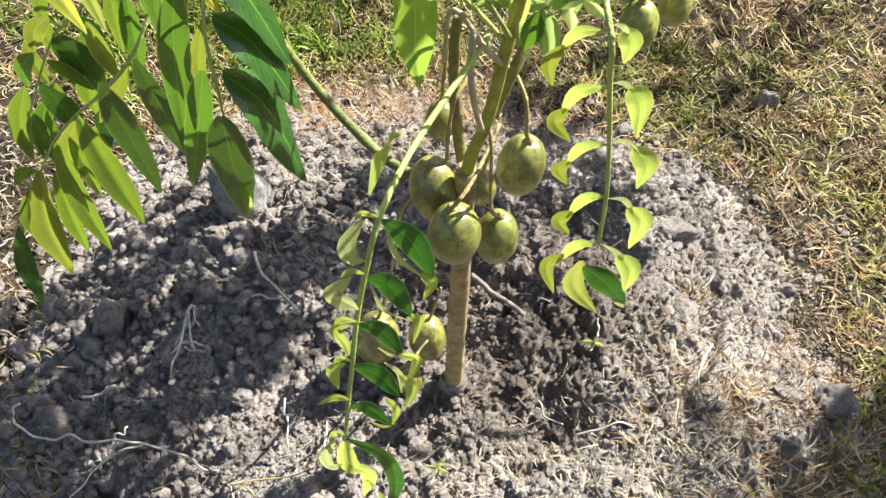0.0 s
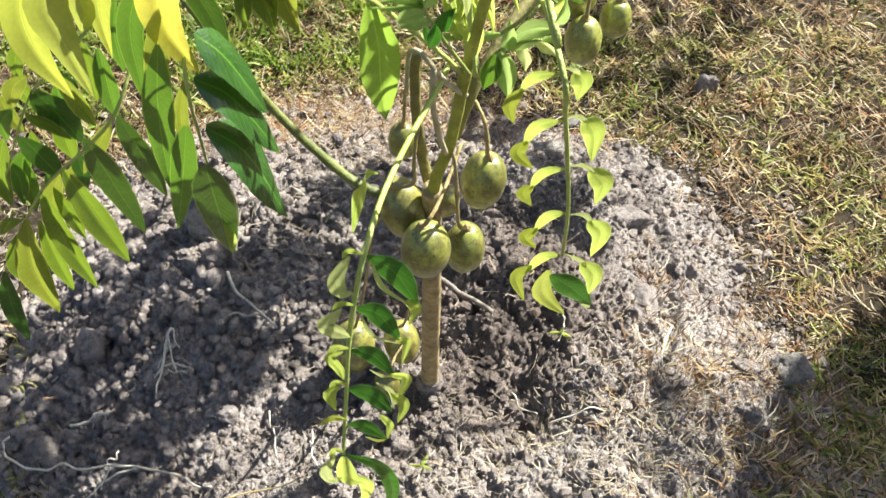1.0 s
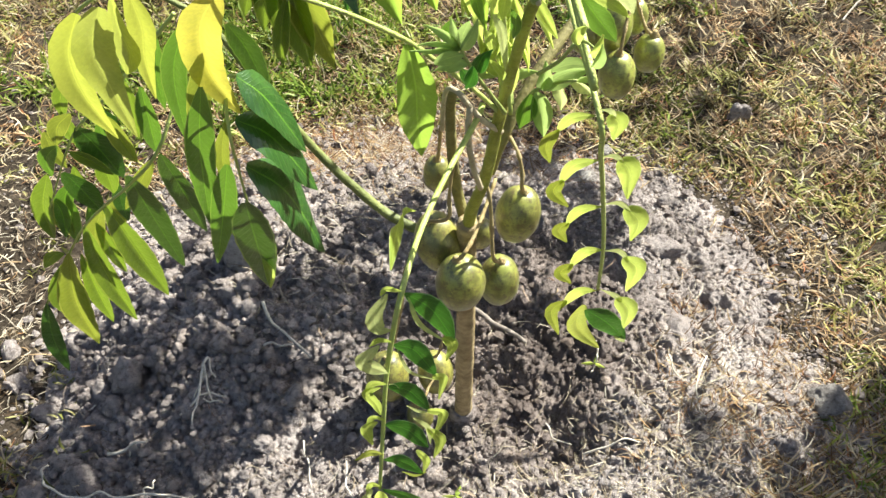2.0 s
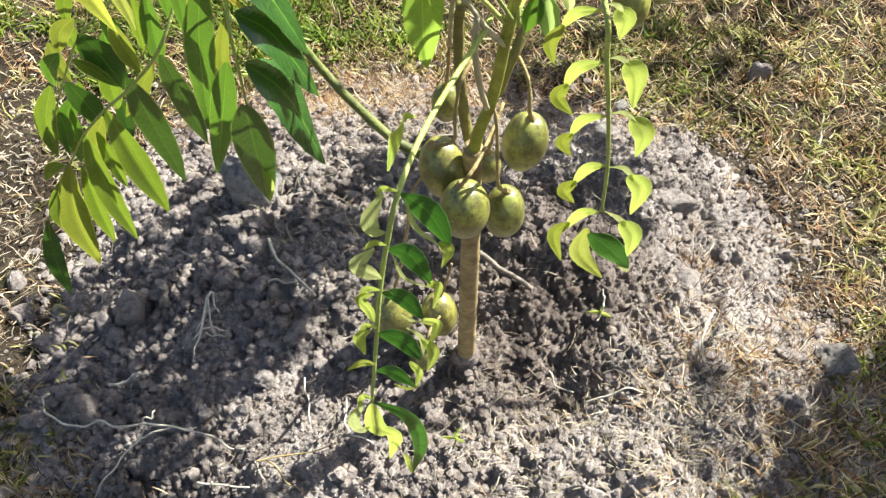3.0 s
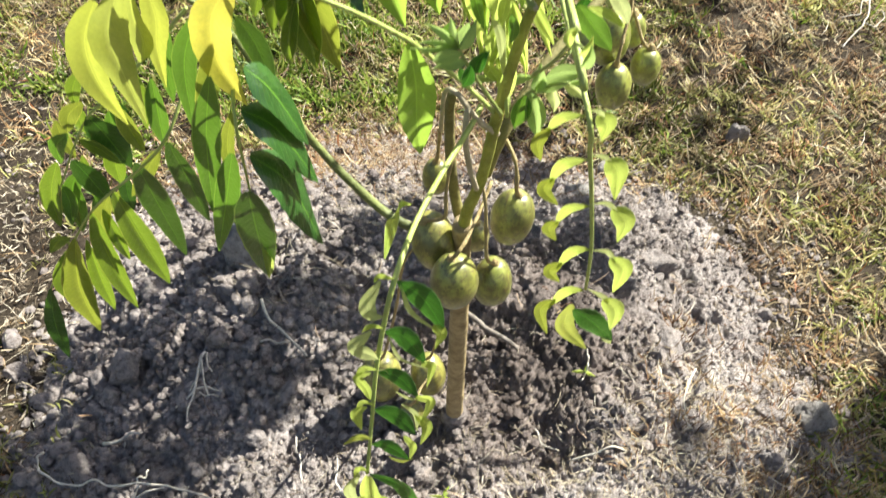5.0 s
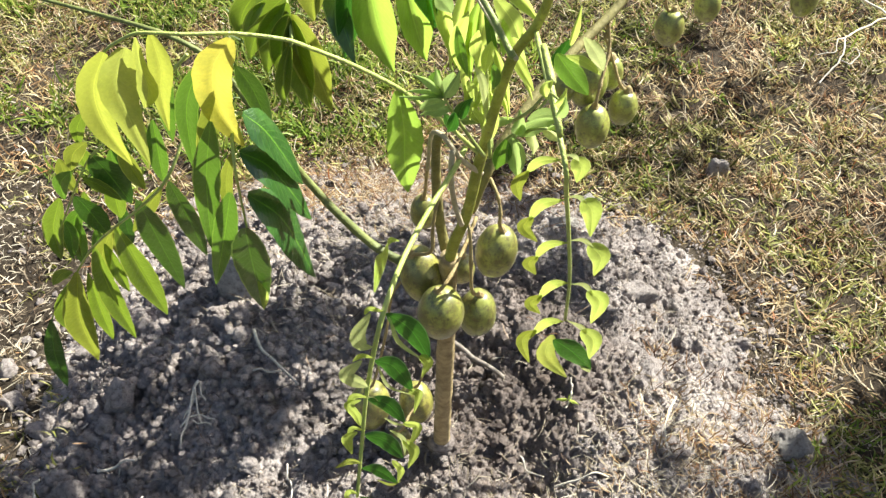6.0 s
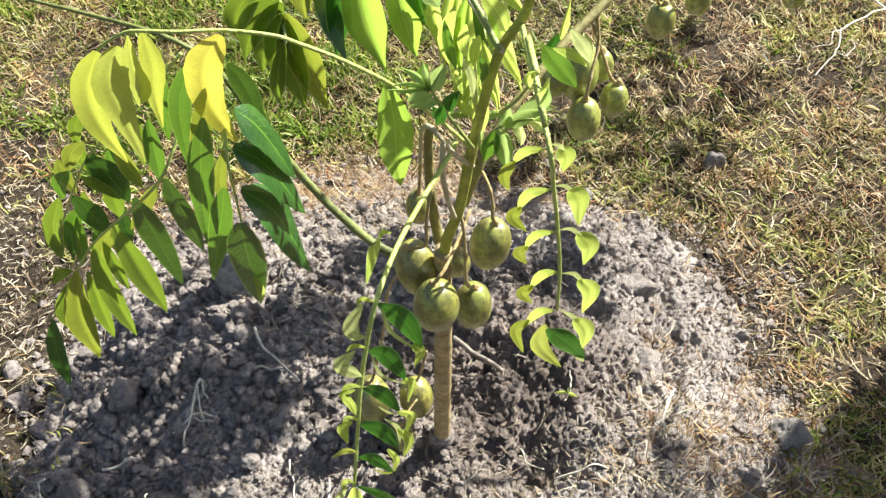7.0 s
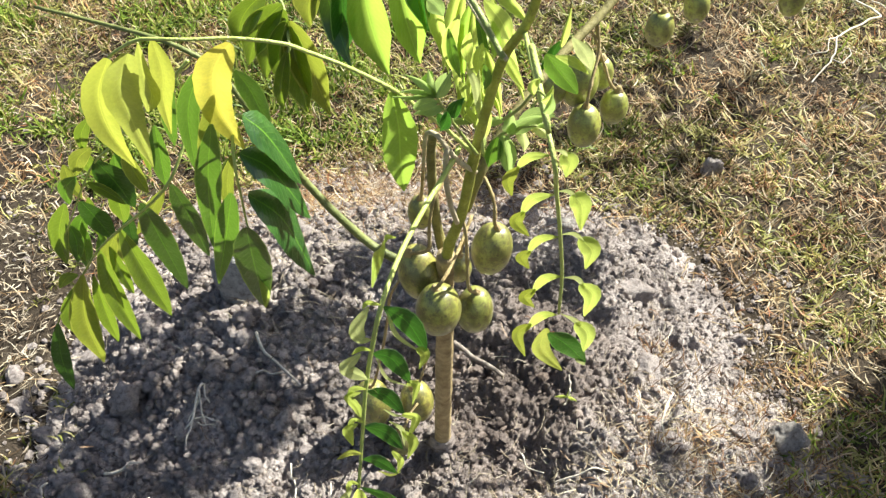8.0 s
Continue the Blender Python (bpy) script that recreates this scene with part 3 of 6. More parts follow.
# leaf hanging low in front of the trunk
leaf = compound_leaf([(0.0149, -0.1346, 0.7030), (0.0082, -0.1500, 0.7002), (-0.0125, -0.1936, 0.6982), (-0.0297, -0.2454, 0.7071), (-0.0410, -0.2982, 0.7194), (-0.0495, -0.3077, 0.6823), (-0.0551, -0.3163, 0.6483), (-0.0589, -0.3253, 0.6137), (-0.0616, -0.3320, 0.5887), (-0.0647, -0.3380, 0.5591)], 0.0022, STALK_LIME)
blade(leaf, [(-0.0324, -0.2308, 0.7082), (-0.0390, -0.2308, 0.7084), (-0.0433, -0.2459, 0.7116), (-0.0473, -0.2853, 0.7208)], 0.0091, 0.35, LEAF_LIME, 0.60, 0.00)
blade(leaf, [(-0.0413, -0.3035, 0.7251), (-0.0497, -0.3021, 0.7260), (-0.0529, -0.3044, 0.7226)], 0.0045, 0.40, LEAF_LIME, 0.50, 0.00)
blade(leaf, [(-0.0492, -0.3040, 0.7239), (-0.0573, -0.3083, 0.7089), (-0.0554, -0.3106, 0.6995), (-0.0486, -0.3108, 0.6985)], 0.0105, 0.30, LEAF_PALE, 0.50, 0.00)
blade(leaf, [(-0.0395, -0.3039, 0.7236), (-0.0249, -0.3072, 0.7111), (-0.0134, -0.3128, 0.6880)], 0.0167, 0.22, LEAF_GREEN, 0.50, 0.00)
blade(leaf, [(-0.0378, -0.3047, 0.7208), (-0.0323, -0.3097, 0.7017), (-0.0175, -0.3130, 0.6874)], 0.0034, 0.20, LEAF_PALE, 0.50, 0.00)
blade(leaf, [(-0.0191, -0.3121, 0.6913), (-0.0144, -0.3137, 0.6850), (-0.0184, -0.3169, 0.6736)], 0.0076, 0.35, LEAF_LIME, 0.35, 0.00)
blade(leaf, [(-0.0490, -0.3128, 0.6900), (-0.0558, -0.3125, 0.6918), (-0.0617, -0.3138, 0.6874)], 0.0044, 0.40, LEAF_LIME, 0.50, 0.00)
blade(leaf, [(-0.0560, -0.3135, 0.6880), (-0.0662, -0.3168, 0.6769), (-0.0588, -0.3182, 0.6711), (-0.0526, -0.3192, 0.6669)], 0.0115, 0.30, LEAF_PALE, 0.50, 0.00)
blade(leaf, [(-0.0478, -0.3135, 0.6877), (-0.0360, -0.3147, 0.6828), (-0.0243, -0.3198, 0.6626)], 0.0147, 0.22, LEAF_GREEN, 0.50, 0.00)
blade(leaf, [(-0.0461, -0.3145, 0.6839), (-0.0397, -0.3189, 0.6672), (-0.0263, -0.3205, 0.6602)], 0.0026, 0.20, LEAF_PALE, 0.50, 0.00)
blade(leaf, [(-0.0269, -0.3200, 0.6622), (-0.0205, -0.3202, 0.6608), (-0.0237, -0.3242, 0.6437)], 0.0069, 0.40, LEAF_LIME, 0.35, 0.00)
blade(leaf, [(-0.0537, -0.3213, 0.6587), (-0.0617, -0.3211, 0.6598), (-0.0670, -0.3228, 0.6532)], 0.0052, 0.40, LEAF_LIME, 0.50, 0.00)
blade(leaf, [(-0.0577, -0.3219, 0.6563), (-0.0655, -0.3229, 0.6523), (-0.0611, -0.3250, 0.6425), (-0.0589, -0.3274, 0.6341)], 0.0079, 0.35, LEAF_LIME, 0.50, 0.00)
blade(leaf, [(-0.0524, -0.3213, 0.6586), (-0.0492, -0.3216, 0.6568), (-0.0467, -0.3222, 0.6542)], 0.0033, 0.30, LEAF_PALE, 0.50, 0.00)
blade(leaf, [(-0.0531, -0.3217, 0.6570), (-0.0409, -0.3226, 0.6522), (-0.0295, -0.3263, 0.6353)], 0.0125, 0.22, LEAF_GREEN, 0.50, 0.00)
blade(leaf, [(-0.0430, -0.3253, 0.6400), (-0.0356, -0.3267, 0.6347), (-0.0296, -0.3269, 0.6337)], 0.0027, 0.20, LEAF_PALE, 0.50, 0.00)
blade(leaf, [(-0.0309, -0.3264, 0.6354), (-0.0216, -0.3273, 0.6318), (-0.0273, -0.3326, 0.6154)], 0.0077, 0.40, LEAF_LIME, 0.40, 0.00)
blade(leaf, [(-0.0565, -0.3287, 0.6299), (-0.0634, -0.3279, 0.6326), (-0.0680, -0.3298, 0.6271)], 0.0047, 0.40, LEAF_LIME, 0.50, 0.00)
blade(leaf, [(-0.0612, -0.3290, 0.6293), (-0.0682, -0.3309, 0.6238), (-0.0656, -0.3347, 0.6109)], 0.0081, 0.35, LEAF_LIME, 0.50, 0.00)
blade(leaf, [(-0.0566, -0.3297, 0.6267), (-0.0434, -0.3312, 0.6212), (-0.0316, -0.3354, 0.6059)], 0.0142, 0.22, LEAF_GREEN, 0.50, 0.00)
blade(leaf, [(-0.0397, -0.3283, 0.6301), (-0.0312, -0.3306, 0.6223), (-0.0302, -0.3346, 0.6085)], 0.0041, 0.30, LEAF_PALE, 0.50, 0.00)
blade(leaf, [(-0.0312, -0.3308, 0.6215), (-0.0240, -0.3336, 0.6118), (-0.0284, -0.3378, 0.5966)], 0.0082, 0.40, LEAF_LIME, 0.45, 0.00)
blade(leaf, [(-0.0593, -0.3369, 0.6026), (-0.0674, -0.3364, 0.6047), (-0.0774, -0.3382, 0.5988)], 0.0065, 0.45, LEAF_YELLOW2, 0.55, 0.00)
blade(leaf, [(-0.0595, -0.3381, 0.5980), (-0.0485, -0.3385, 0.5956), (-0.0358, -0.3414, 0.5826)], 0.0108, 0.25, LEAF_GREEN, 0.50, 0.00)
blade(leaf, [(-0.0386, -0.3359, 0.6044), (-0.0333, -0.3383, 0.5950), (-0.0357, -0.3412, 0.5835)], 0.0059, 0.40, LEAF_LIME, 0.40, 0.00)
blade(leaf, [(-0.0489, -0.3408, 0.5861), (-0.0407, -0.3417, 0.5818), (-0.0336, -0.3409, 0.5844)], 0.0028, 0.30, LEAF_YELLOW2, 0.50, 0.00)
blade(leaf, [(-0.0636, -0.3439, 0.5737), (-0.0692, -0.3435, 0.5760), (-0.0729, -0.3439, 0.5639)], 0.0050, 0.40, LEAF_LIME, 0.50, 0.00)
blade(leaf, [(-0.0688, -0.3443, 0.5703), (-0.0772, -0.3425, 0.5453), (-0.0750, -0.3410, 0.5270), (-0.0679, -0.3414, 0.5322)], 0.0092, 0.35, LEAF_PALE, 0.50, 0.00)
blade(leaf, [(-0.0624, -0.3442, 0.5700), (-0.0419, -0.3426, 0.5489), (-0.0351, -0.3386, 0.5026), (-0.0425, -0.3319, 0.4444)], 0.0125, 0.50, LEAF_GREEN, 0.50, 0.00)
blade(leaf, [(-0.0465, -0.3373, 0.4876), (-0.0442, -0.3350, 0.4655), (-0.0434, -0.3313, 0.4413)], 0.0052, 0.40, LEAF_LIME, 0.50, 0.00)
blade(leaf, [(-0.0634, -0.3440, 0.5668), (-0.0634, -0.3414, 0.5320), (-0.0522, -0.3400, 0.5163), (-0.0574, -0.3361, 0.4752)], 0.0151, 0.35, LEAF_LIME, 0.40, 0.00)
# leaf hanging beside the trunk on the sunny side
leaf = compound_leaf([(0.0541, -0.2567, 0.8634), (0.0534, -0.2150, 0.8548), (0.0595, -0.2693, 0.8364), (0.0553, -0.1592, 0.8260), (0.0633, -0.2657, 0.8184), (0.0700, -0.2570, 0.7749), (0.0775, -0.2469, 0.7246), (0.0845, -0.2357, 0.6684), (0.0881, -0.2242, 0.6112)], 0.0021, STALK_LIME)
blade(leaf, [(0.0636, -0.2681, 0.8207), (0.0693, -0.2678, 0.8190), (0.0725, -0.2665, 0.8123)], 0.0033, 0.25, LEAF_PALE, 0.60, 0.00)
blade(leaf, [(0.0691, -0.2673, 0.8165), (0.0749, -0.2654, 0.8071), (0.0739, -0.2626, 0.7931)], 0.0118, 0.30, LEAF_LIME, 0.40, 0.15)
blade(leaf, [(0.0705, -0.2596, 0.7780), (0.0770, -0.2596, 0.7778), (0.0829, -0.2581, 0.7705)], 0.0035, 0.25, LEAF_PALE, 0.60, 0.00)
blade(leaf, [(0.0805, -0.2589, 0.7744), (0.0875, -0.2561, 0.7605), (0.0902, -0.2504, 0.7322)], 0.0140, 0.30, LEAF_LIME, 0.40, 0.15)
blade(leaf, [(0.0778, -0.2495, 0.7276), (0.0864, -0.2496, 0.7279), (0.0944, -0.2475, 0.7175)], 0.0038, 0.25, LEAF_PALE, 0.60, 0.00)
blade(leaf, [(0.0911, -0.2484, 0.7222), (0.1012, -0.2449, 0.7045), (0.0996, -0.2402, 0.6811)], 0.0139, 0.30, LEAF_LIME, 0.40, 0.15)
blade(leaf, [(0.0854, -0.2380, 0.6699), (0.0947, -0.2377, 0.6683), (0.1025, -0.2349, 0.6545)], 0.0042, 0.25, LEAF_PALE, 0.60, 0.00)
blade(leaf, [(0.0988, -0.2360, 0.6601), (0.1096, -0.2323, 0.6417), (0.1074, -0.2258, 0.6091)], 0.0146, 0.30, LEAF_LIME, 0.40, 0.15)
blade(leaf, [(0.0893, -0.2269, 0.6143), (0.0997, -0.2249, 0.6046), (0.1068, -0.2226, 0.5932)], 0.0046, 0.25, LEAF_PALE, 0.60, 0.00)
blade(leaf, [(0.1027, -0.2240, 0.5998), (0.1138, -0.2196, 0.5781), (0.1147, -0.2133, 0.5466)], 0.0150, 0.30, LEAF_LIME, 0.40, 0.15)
blade(leaf, [(0.0620, -0.2672, 0.8159), (0.0501, -0.2669, 0.8145), (0.0435, -0.2645, 0.8027)], 0.0072, 0.30, LEAF_LIME, 0.55, 0.00)
blade(leaf, [(0.0443, -0.2651, 0.8053), (0.0388, -0.2623, 0.7913), (0.0420, -0.2589, 0.7745)], 0.0081, 0.40, LEAF_LIMEY2, 0.45, 0.00)
blade(leaf, [(0.0686, -0.2589, 0.7747), (0.0555, -0.2581, 0.7703), (0.0495, -0.2545, 0.7524)], 0.0084, 0.30, LEAF_LIME, 0.55, 0.00)
blade(leaf, [(0.0510, -0.2553, 0.7565), (0.0466, -0.2528, 0.7442), (0.0565, -0.2493, 0.7265)], 0.0094, 0.40, LEAF_LIMEY2, 0.45, 0.00)
blade(leaf, [(0.0763, -0.2490, 0.7249), (0.0635, -0.2484, 0.7218), (0.0575, -0.2449, 0.7046)], 0.0081, 0.30, LEAF_LIME, 0.55, 0.00)
blade(leaf, [(0.0585, -0.2456, 0.7081), (0.0535, -0.2437, 0.6987), (0.0597, -0.2407, 0.6836)], 0.0090, 0.40, LEAF_LIMEY2, 0.45, 0.00)
blade(leaf, [(0.0835, -0.2383, 0.6713), (0.0723, -0.2378, 0.6690), (0.0647, -0.2338, 0.6488)], 0.0088, 0.30, LEAF_LIME, 0.55, 0.00)
blade(leaf, [(0.0663, -0.2349, 0.6543), (0.0597, -0.2324, 0.6419), (0.0679, -0.2291, 0.6256)], 0.0098, 0.40, LEAF_LIMEY2, 0.45, 0.00)
blade(leaf, [(0.0865, -0.2266, 0.6128), (0.0746, -0.2263, 0.6117), (0.0655, -0.2219, 0.5897)], 0.0091, 0.30, LEAF_LIME, 0.55, 0.00)
blade(leaf, [(0.0676, -0.2239, 0.5993), (0.0585, -0.2203, 0.5817), (0.0670, -0.2122, 0.5409)], 0.0103, 0.40, LEAF_LIMEY2, 0.45, 0.00)
blade(leaf, [(0.0801, -0.2222, 0.5908), (0.0796, -0.2146, 0.5532), (0.1005, -0.2062, 0.5111)], 0.0154, 0.35, LEAF_YELLOW2, 0.45, 0.00)
blade(leaf, [(0.0826, -0.2205, 0.5825), (0.0998, -0.2159, 0.5597), (0.1186, -0.2092, 0.5260)], 0.0194, 0.25, LEAF_GREEN, 0.50, 0.00)
blade(leaf, [(0.1086, -0.2115, 0.5376), (0.1136, -0.2104, 0.5318), (0.1187, -0.2080, 0.5202)], 0.0075, 0.30, LEAF_PALE, 0.50, 0.00)
# yellowing leaf arching over the others
leaf = compound_leaf([(0.0290, -0.1318, 0.6891), (0.0070, -0.1443, 0.7267), (-0.0151, -0.1584, 0.7622), (-0.0315, -0.1720, 0.7898), (-0.0521, -0.1826, 0.8130), (-0.0651, -0.1893, 0.8264), (-0.0822, -0.1974, 0.8418), (-0.0956, -0.2048, 0.8538), (-0.1231, -0.2117, 0.8634), (-0.1474, -0.2175, 0.8673), (-0.1694, -0.2177, 0.8686), (-0.1787, -0.2174, 0.8670), (-0.1911, -0.2158, 0.8589), (-0.1971, -0.2147, 0.8534)], 0.0017, STALK_LIME)
blade(leaf, [(-0.1990, -0.2099, 0.8493), (-0.2141, -0.2034, 0.8168), (-0.2171, -0.1962, 0.7808), (-0.2105, -0.1876, 0.7382)], 0.0243, 0.55, LEAF_LIMEY, 0.42, 0.10)
blade(leaf, [(-0.1829, -0.2201, 0.8604), (-0.1953, -0.2141, 0.8304), (-0.1964, -0.2075, 0.7974), (-0.1950, -0.1977, 0.7485)], 0.0237, 0.60, LEAF_YELLOW2, 0.36, 0.10)
blade(leaf, [(-0.1782, -0.2123, 0.8616), (-0.1813, -0.2071, 0.8356), (-0.1813, -0.2032, 0.8161), (-0.1879, -0.1998, 0.7989)], 0.0160, 0.50, LEAF_YELLOW2, 0.55, 0.00)
blade(leaf, [(-0.1708, -0.2080, 0.8599), (-0.1712, -0.2025, 0.8327), (-0.1765, -0.1973, 0.8066), (-0.1794, -0.1903, 0.7714)], 0.0156, 0.60, LEAF_LIMEY, 0.42, 0.00)
blade(leaf, [(-0.1237, -0.2168, 0.8640), (-0.1381, -0.2117, 0.8384), (-0.1414, -0.2044, 0.8018), (-0.1316, -0.1964, 0.7621)], 0.0268, 0.52, LEAF_YELLOW, 0.42, 0.10)
blade(leaf, [(-0.0323, -0.1716, 0.7881), (-0.0289, -0.1636, 0.7482), (-0.0291, -0.1565, 0.7123), (-0.0276, -0.1482, 0.6708)], 0.0291, 0.60, LEAF_HALF, 0.45, 0.15)
# glossy dark leaf
leaf = compound_leaf([(-0.1264, -0.1399, 0.7293), (-0.1357, -0.1793, 0.7765), (-0.1371, -0.1994, 0.7772), (-0.1355, -0.2167, 0.7637), (-0.1371, -0.2103, 0.7316), (-0.1388, -0.2023, 0.6916)], 0.0014, STALK_LIME)
blade(leaf, [(-0.1323, -0.1765, 0.8123), (-0.1251, -0.1718, 0.7892), (-0.1192, -0.1632, 0.7461)], 0.0171, 0.42, LEAF_DEEP, 0.50, 0.00)
blade(leaf, [(-0.1274, -0.2034, 0.7971), (-0.1143, -0.1990, 0.7749), (-0.0985, -0.1880, 0.7199)], 0.0286, 0.22, LEAF_GLOSS, 0.50, 0.00, face=(0.46, -0.24, 0.86))
blade(leaf, [(-0.1325, -0.2077, 0.7685), (-0.1142, -0.2036, 0.7481), (-0.0949, -0.1917, 0.6886)], 0.0308, 0.22, LEAF_GLOSS, 0.50, 0.00, face=(0.46, -0.24, 0.86))
blade(leaf, [(-0.1319, -0.2107, 0.7334), (-0.1121, -0.2039, 0.6995), (-0.0979, -0.1883, 0.6213)], 0.0365, 0.22, LEAF_GLOSS, 0.50, 0.00, face=(0.46, -0.24, 0.86))
blade(leaf, [(-0.1388, -0.2074, 0.6970), (-0.1408, -0.1975, 0.6475), (-0.1423, -0.1837, 0.5784)], 0.0294, 0.42, LEAF_DEEP, 0.45, 0.00)
blade(leaf, [(-0.1391, -0.1977, 0.6283), (-0.1379, -0.1934, 0.6071), (-0.1413, -0.1886, 0.5832)], 0.0074, 0.30, LEAF_LIME, 0.50, 0.00)
blade(leaf, [(-0.1442, -0.2060, 0.7302), (-0.1572, -0.1954, 0.6770), (-0.1758, -0.1812, 0.6058)], 0.0188, 0.35, LEAF_GREEN2, 0.45, 0.00)
blade(leaf, [(-0.1455, -0.2139, 0.7996), (-0.1596, -0.2013, 0.7365), (-0.1717, -0.1842, 0.6510)], 0.0191, 0.35, LEAF_GREEN2, 0.50, 0.00)
blade(leaf, [(-0.1483, -0.2007, 0.8333), (-0.1647, -0.1921, 0.7905), (-0.1726, -0.1784, 0.7221)], 0.0160, 0.35, LEAF_GREEN2, 0.45, 0.00)
blade(leaf, [(-0.1365, -0.2039, 0.8245), (-0.1533, -0.1940, 0.7752), (-0.1691, -0.1799, 0.7047)], 0.0148, 0.40, LEAF_LIMEY2, 0.50, 0.00)
blade(leaf, [(-0.1392, -0.2048, 0.7640), (-0.1486, -0.1974, 0.7271), (-0.1516, -0.1884, 0.6818)], 0.0100, 0.40, LEAF_LIMEY2, 0.50, 0.00)
# long leaf with a row of drooping leaflets
leaf = compound_leaf([(-0.1664, -0.1301, 0.7803), (-0.1789, -0.1420, 0.7402), (-0.1967, -0.1649, 0.7047), (-0.2277, -0.1568, 0.6639), (-0.2511, -0.1519, 0.6394), (-0.2817, -0.1332, 0.5960), (-0.3127, -0.1123, 0.5414), (-0.3586, -0.0855, 0.4576), (-0.3752, -0.0738, 0.4240)], 0.0014, STALK_LIME)
blade(leaf, [(-0.1970, -0.1639, 0.6997), (-0.1935, -0.1556, 0.6581), (-0.1894, -0.1433, 0.5966)], 0.0215, 0.42, LEAF_DEEP, 0.50, 0.00)
blade(leaf, [(-0.2247, -0.1592, 0.6759), (-0.2221, -0.1477, 0.6185), (-0.2182, -0.1327, 0.5433)], 0.0251, 0.42, LEAF_DEEP, 0.48, 0.00)
blade(leaf, [(-0.2502, -0.1519, 0.6394), (-0.2473, -0.1386, 0.5732), (-0.2430, -0.1229, 0.4945)], 0.0262, 0.55, LEAF_GREEN3, 0.48, 0.00)
blade(leaf, [(-0.2796, -0.1358, 0.5988), (-0.2863, -0.1206, 0.5231), (-0.2868, -0.1028, 0.4342)], 0.0238, 0.57, LEAF_GREEN3, 0.50, 0.00)
blade(leaf, [(-0.3095, -0.1188, 0.5489), (-0.3317, -0.1017, 0.4637), (-0.3404, -0.0836, 0.3728)], 0.0315, 0.60, LEAF_LIMEY2, 0.48, 0.00)
blade(leaf, [(-0.3706, -0.0810, 0.4349), (-0.3912, -0.0655, 0.3574), (-0.4030, -0.0494, 0.2772)], 0.0197, 0.40, LEAF_DARK, 0.50, 0.00)
blade(leaf, [(-0.2758, -0.1239, 0.5897), (-0.2760, -0.1154, 0.5470), (-0.2760, -0.1078, 0.5088)], 0.0145, 0.65, LEAF_GREEN3, 0.50, 0.00)
blade(leaf, [(-0.3049, -0.1092, 0.5361), (-0.3128, -0.0958, 0.4691), (-0.3183, -0.0831, 0.4053)], 0.0199, 0.60, LEAF_GREEN3, 0.50, 0.00)
blade(leaf, [(-0.2094, -0.1476, 0.6782), (-0.2266, -0.1416, 0.6482), (-0.2451, -0.1352, 0.6161)], 0.0131, 0.55, LEAF_LIMEY2, 0.50, 0.00)
blade(leaf, [(-0.3166, -0.1123, 0.5416), (-0.3273, -0.1116, 0.5380), (-0.3404, -0.1077, 0.5185)], 0.0118, 0.65, LEAF_GREEN3, 0.50, 0.00)
blade(leaf, [(-0.2667, -0.1255, 0.6076), (-0.2853, -0.1167, 0.5634), (-0.3015, -0.1028, 0.4939)], 0.0174, 0.65, LEAF_LIMEY2, 0.50, 0.00)
blade(leaf, [(-0.3252, -0.1062, 0.5209), (-0.3466, -0.0961, 0.4705), (-0.3544, -0.0868, 0.4242)], 0.0188, 0.65, LEAF_GREEN3, 0.50, 0.00)
# shaded leaf behind
leaf = compound_leaf([(-0.1866, -0.0840, 0.7500), (-0.2269, -0.0739, 0.6993), (-0.2614, -0.0769, 0.6646), (-0.2879, -0.0710, 0.6349), (-0.3128, -0.0621, 0.5905), (-0.3443, -0.0496, 0.5278)], 0.0014, STALK_LIME)
blade(leaf, [(-0.2854, -0.0721, 0.6403), (-0.2781, -0.0666, 0.6130), (-0.2705, -0.0576, 0.5682)], 0.0287, 0.25, LEAF_DARK, 0.50, 0.00)
blade(leaf, [(-0.3153, -0.0600, 0.5802), (-0.3094, -0.0546, 0.5531), (-0.3033, -0.0465, 0.5127)], 0.0263, 0.25, LEAF_DARK, 0.50, 0.00)
blade(leaf, [(-0.2843, -0.0754, 0.6570), (-0.2987, -0.0724, 0.6422), (-0.3076, -0.0677, 0.6187)], 0.0167, 0.55, LEAF_LIMEY2, 0.50, 0.00)
blade(leaf, [(-0.3360, -0.0469, 0.5646), (-0.3569, -0.0369, 0.5145), (-0.3668, -0.0258, 0.4590)], 0.0232, 0.55, LEAF_GREEN3, 0.50, 0.00)
blade(leaf, [(-0.2538, -0.0866, 0.6630), (-0.2522, -0.0808, 0.6338), (-0.2487, -0.0746, 0.6028)], 0.0185, 0.60, LEAF_LIMEY2, 0.50, 0.00)
blade(leaf, [(-0.2293, -0.0688, 0.6741), (-0.2341, -0.0607, 0.6337), (-0.2398, -0.0516, 0.5880)], 0.0207, 0.55, LEAF_GREEN2, 0.50, 0.00)
blade(leaf, [(-0.2978, -0.0732, 0.6159), (-0.2856, -0.0705, 0.6023), (-0.2739, -0.0663, 0.5813)], 0.0144, 0.55, LEAF_GREEN3, 0.50, 0.00)
blade(leaf, [(-0.3081, -0.0674, 0.6171), (-0.3216, -0.0642, 0.6010), (-0.3266, -0.0591, 0.5753)], 0.0155, 0.55, LEAF_GREEN2, 0.50, 0.00)
blade(leaf, [(-0.2839, -0.0590, 0.6751), (-0.2967, -0.0547, 0.6534), (-0.3020, -0.0498, 0.6289)], 0.0130, 0.55, LEAF_GREEN3, 0.50, 0.00)
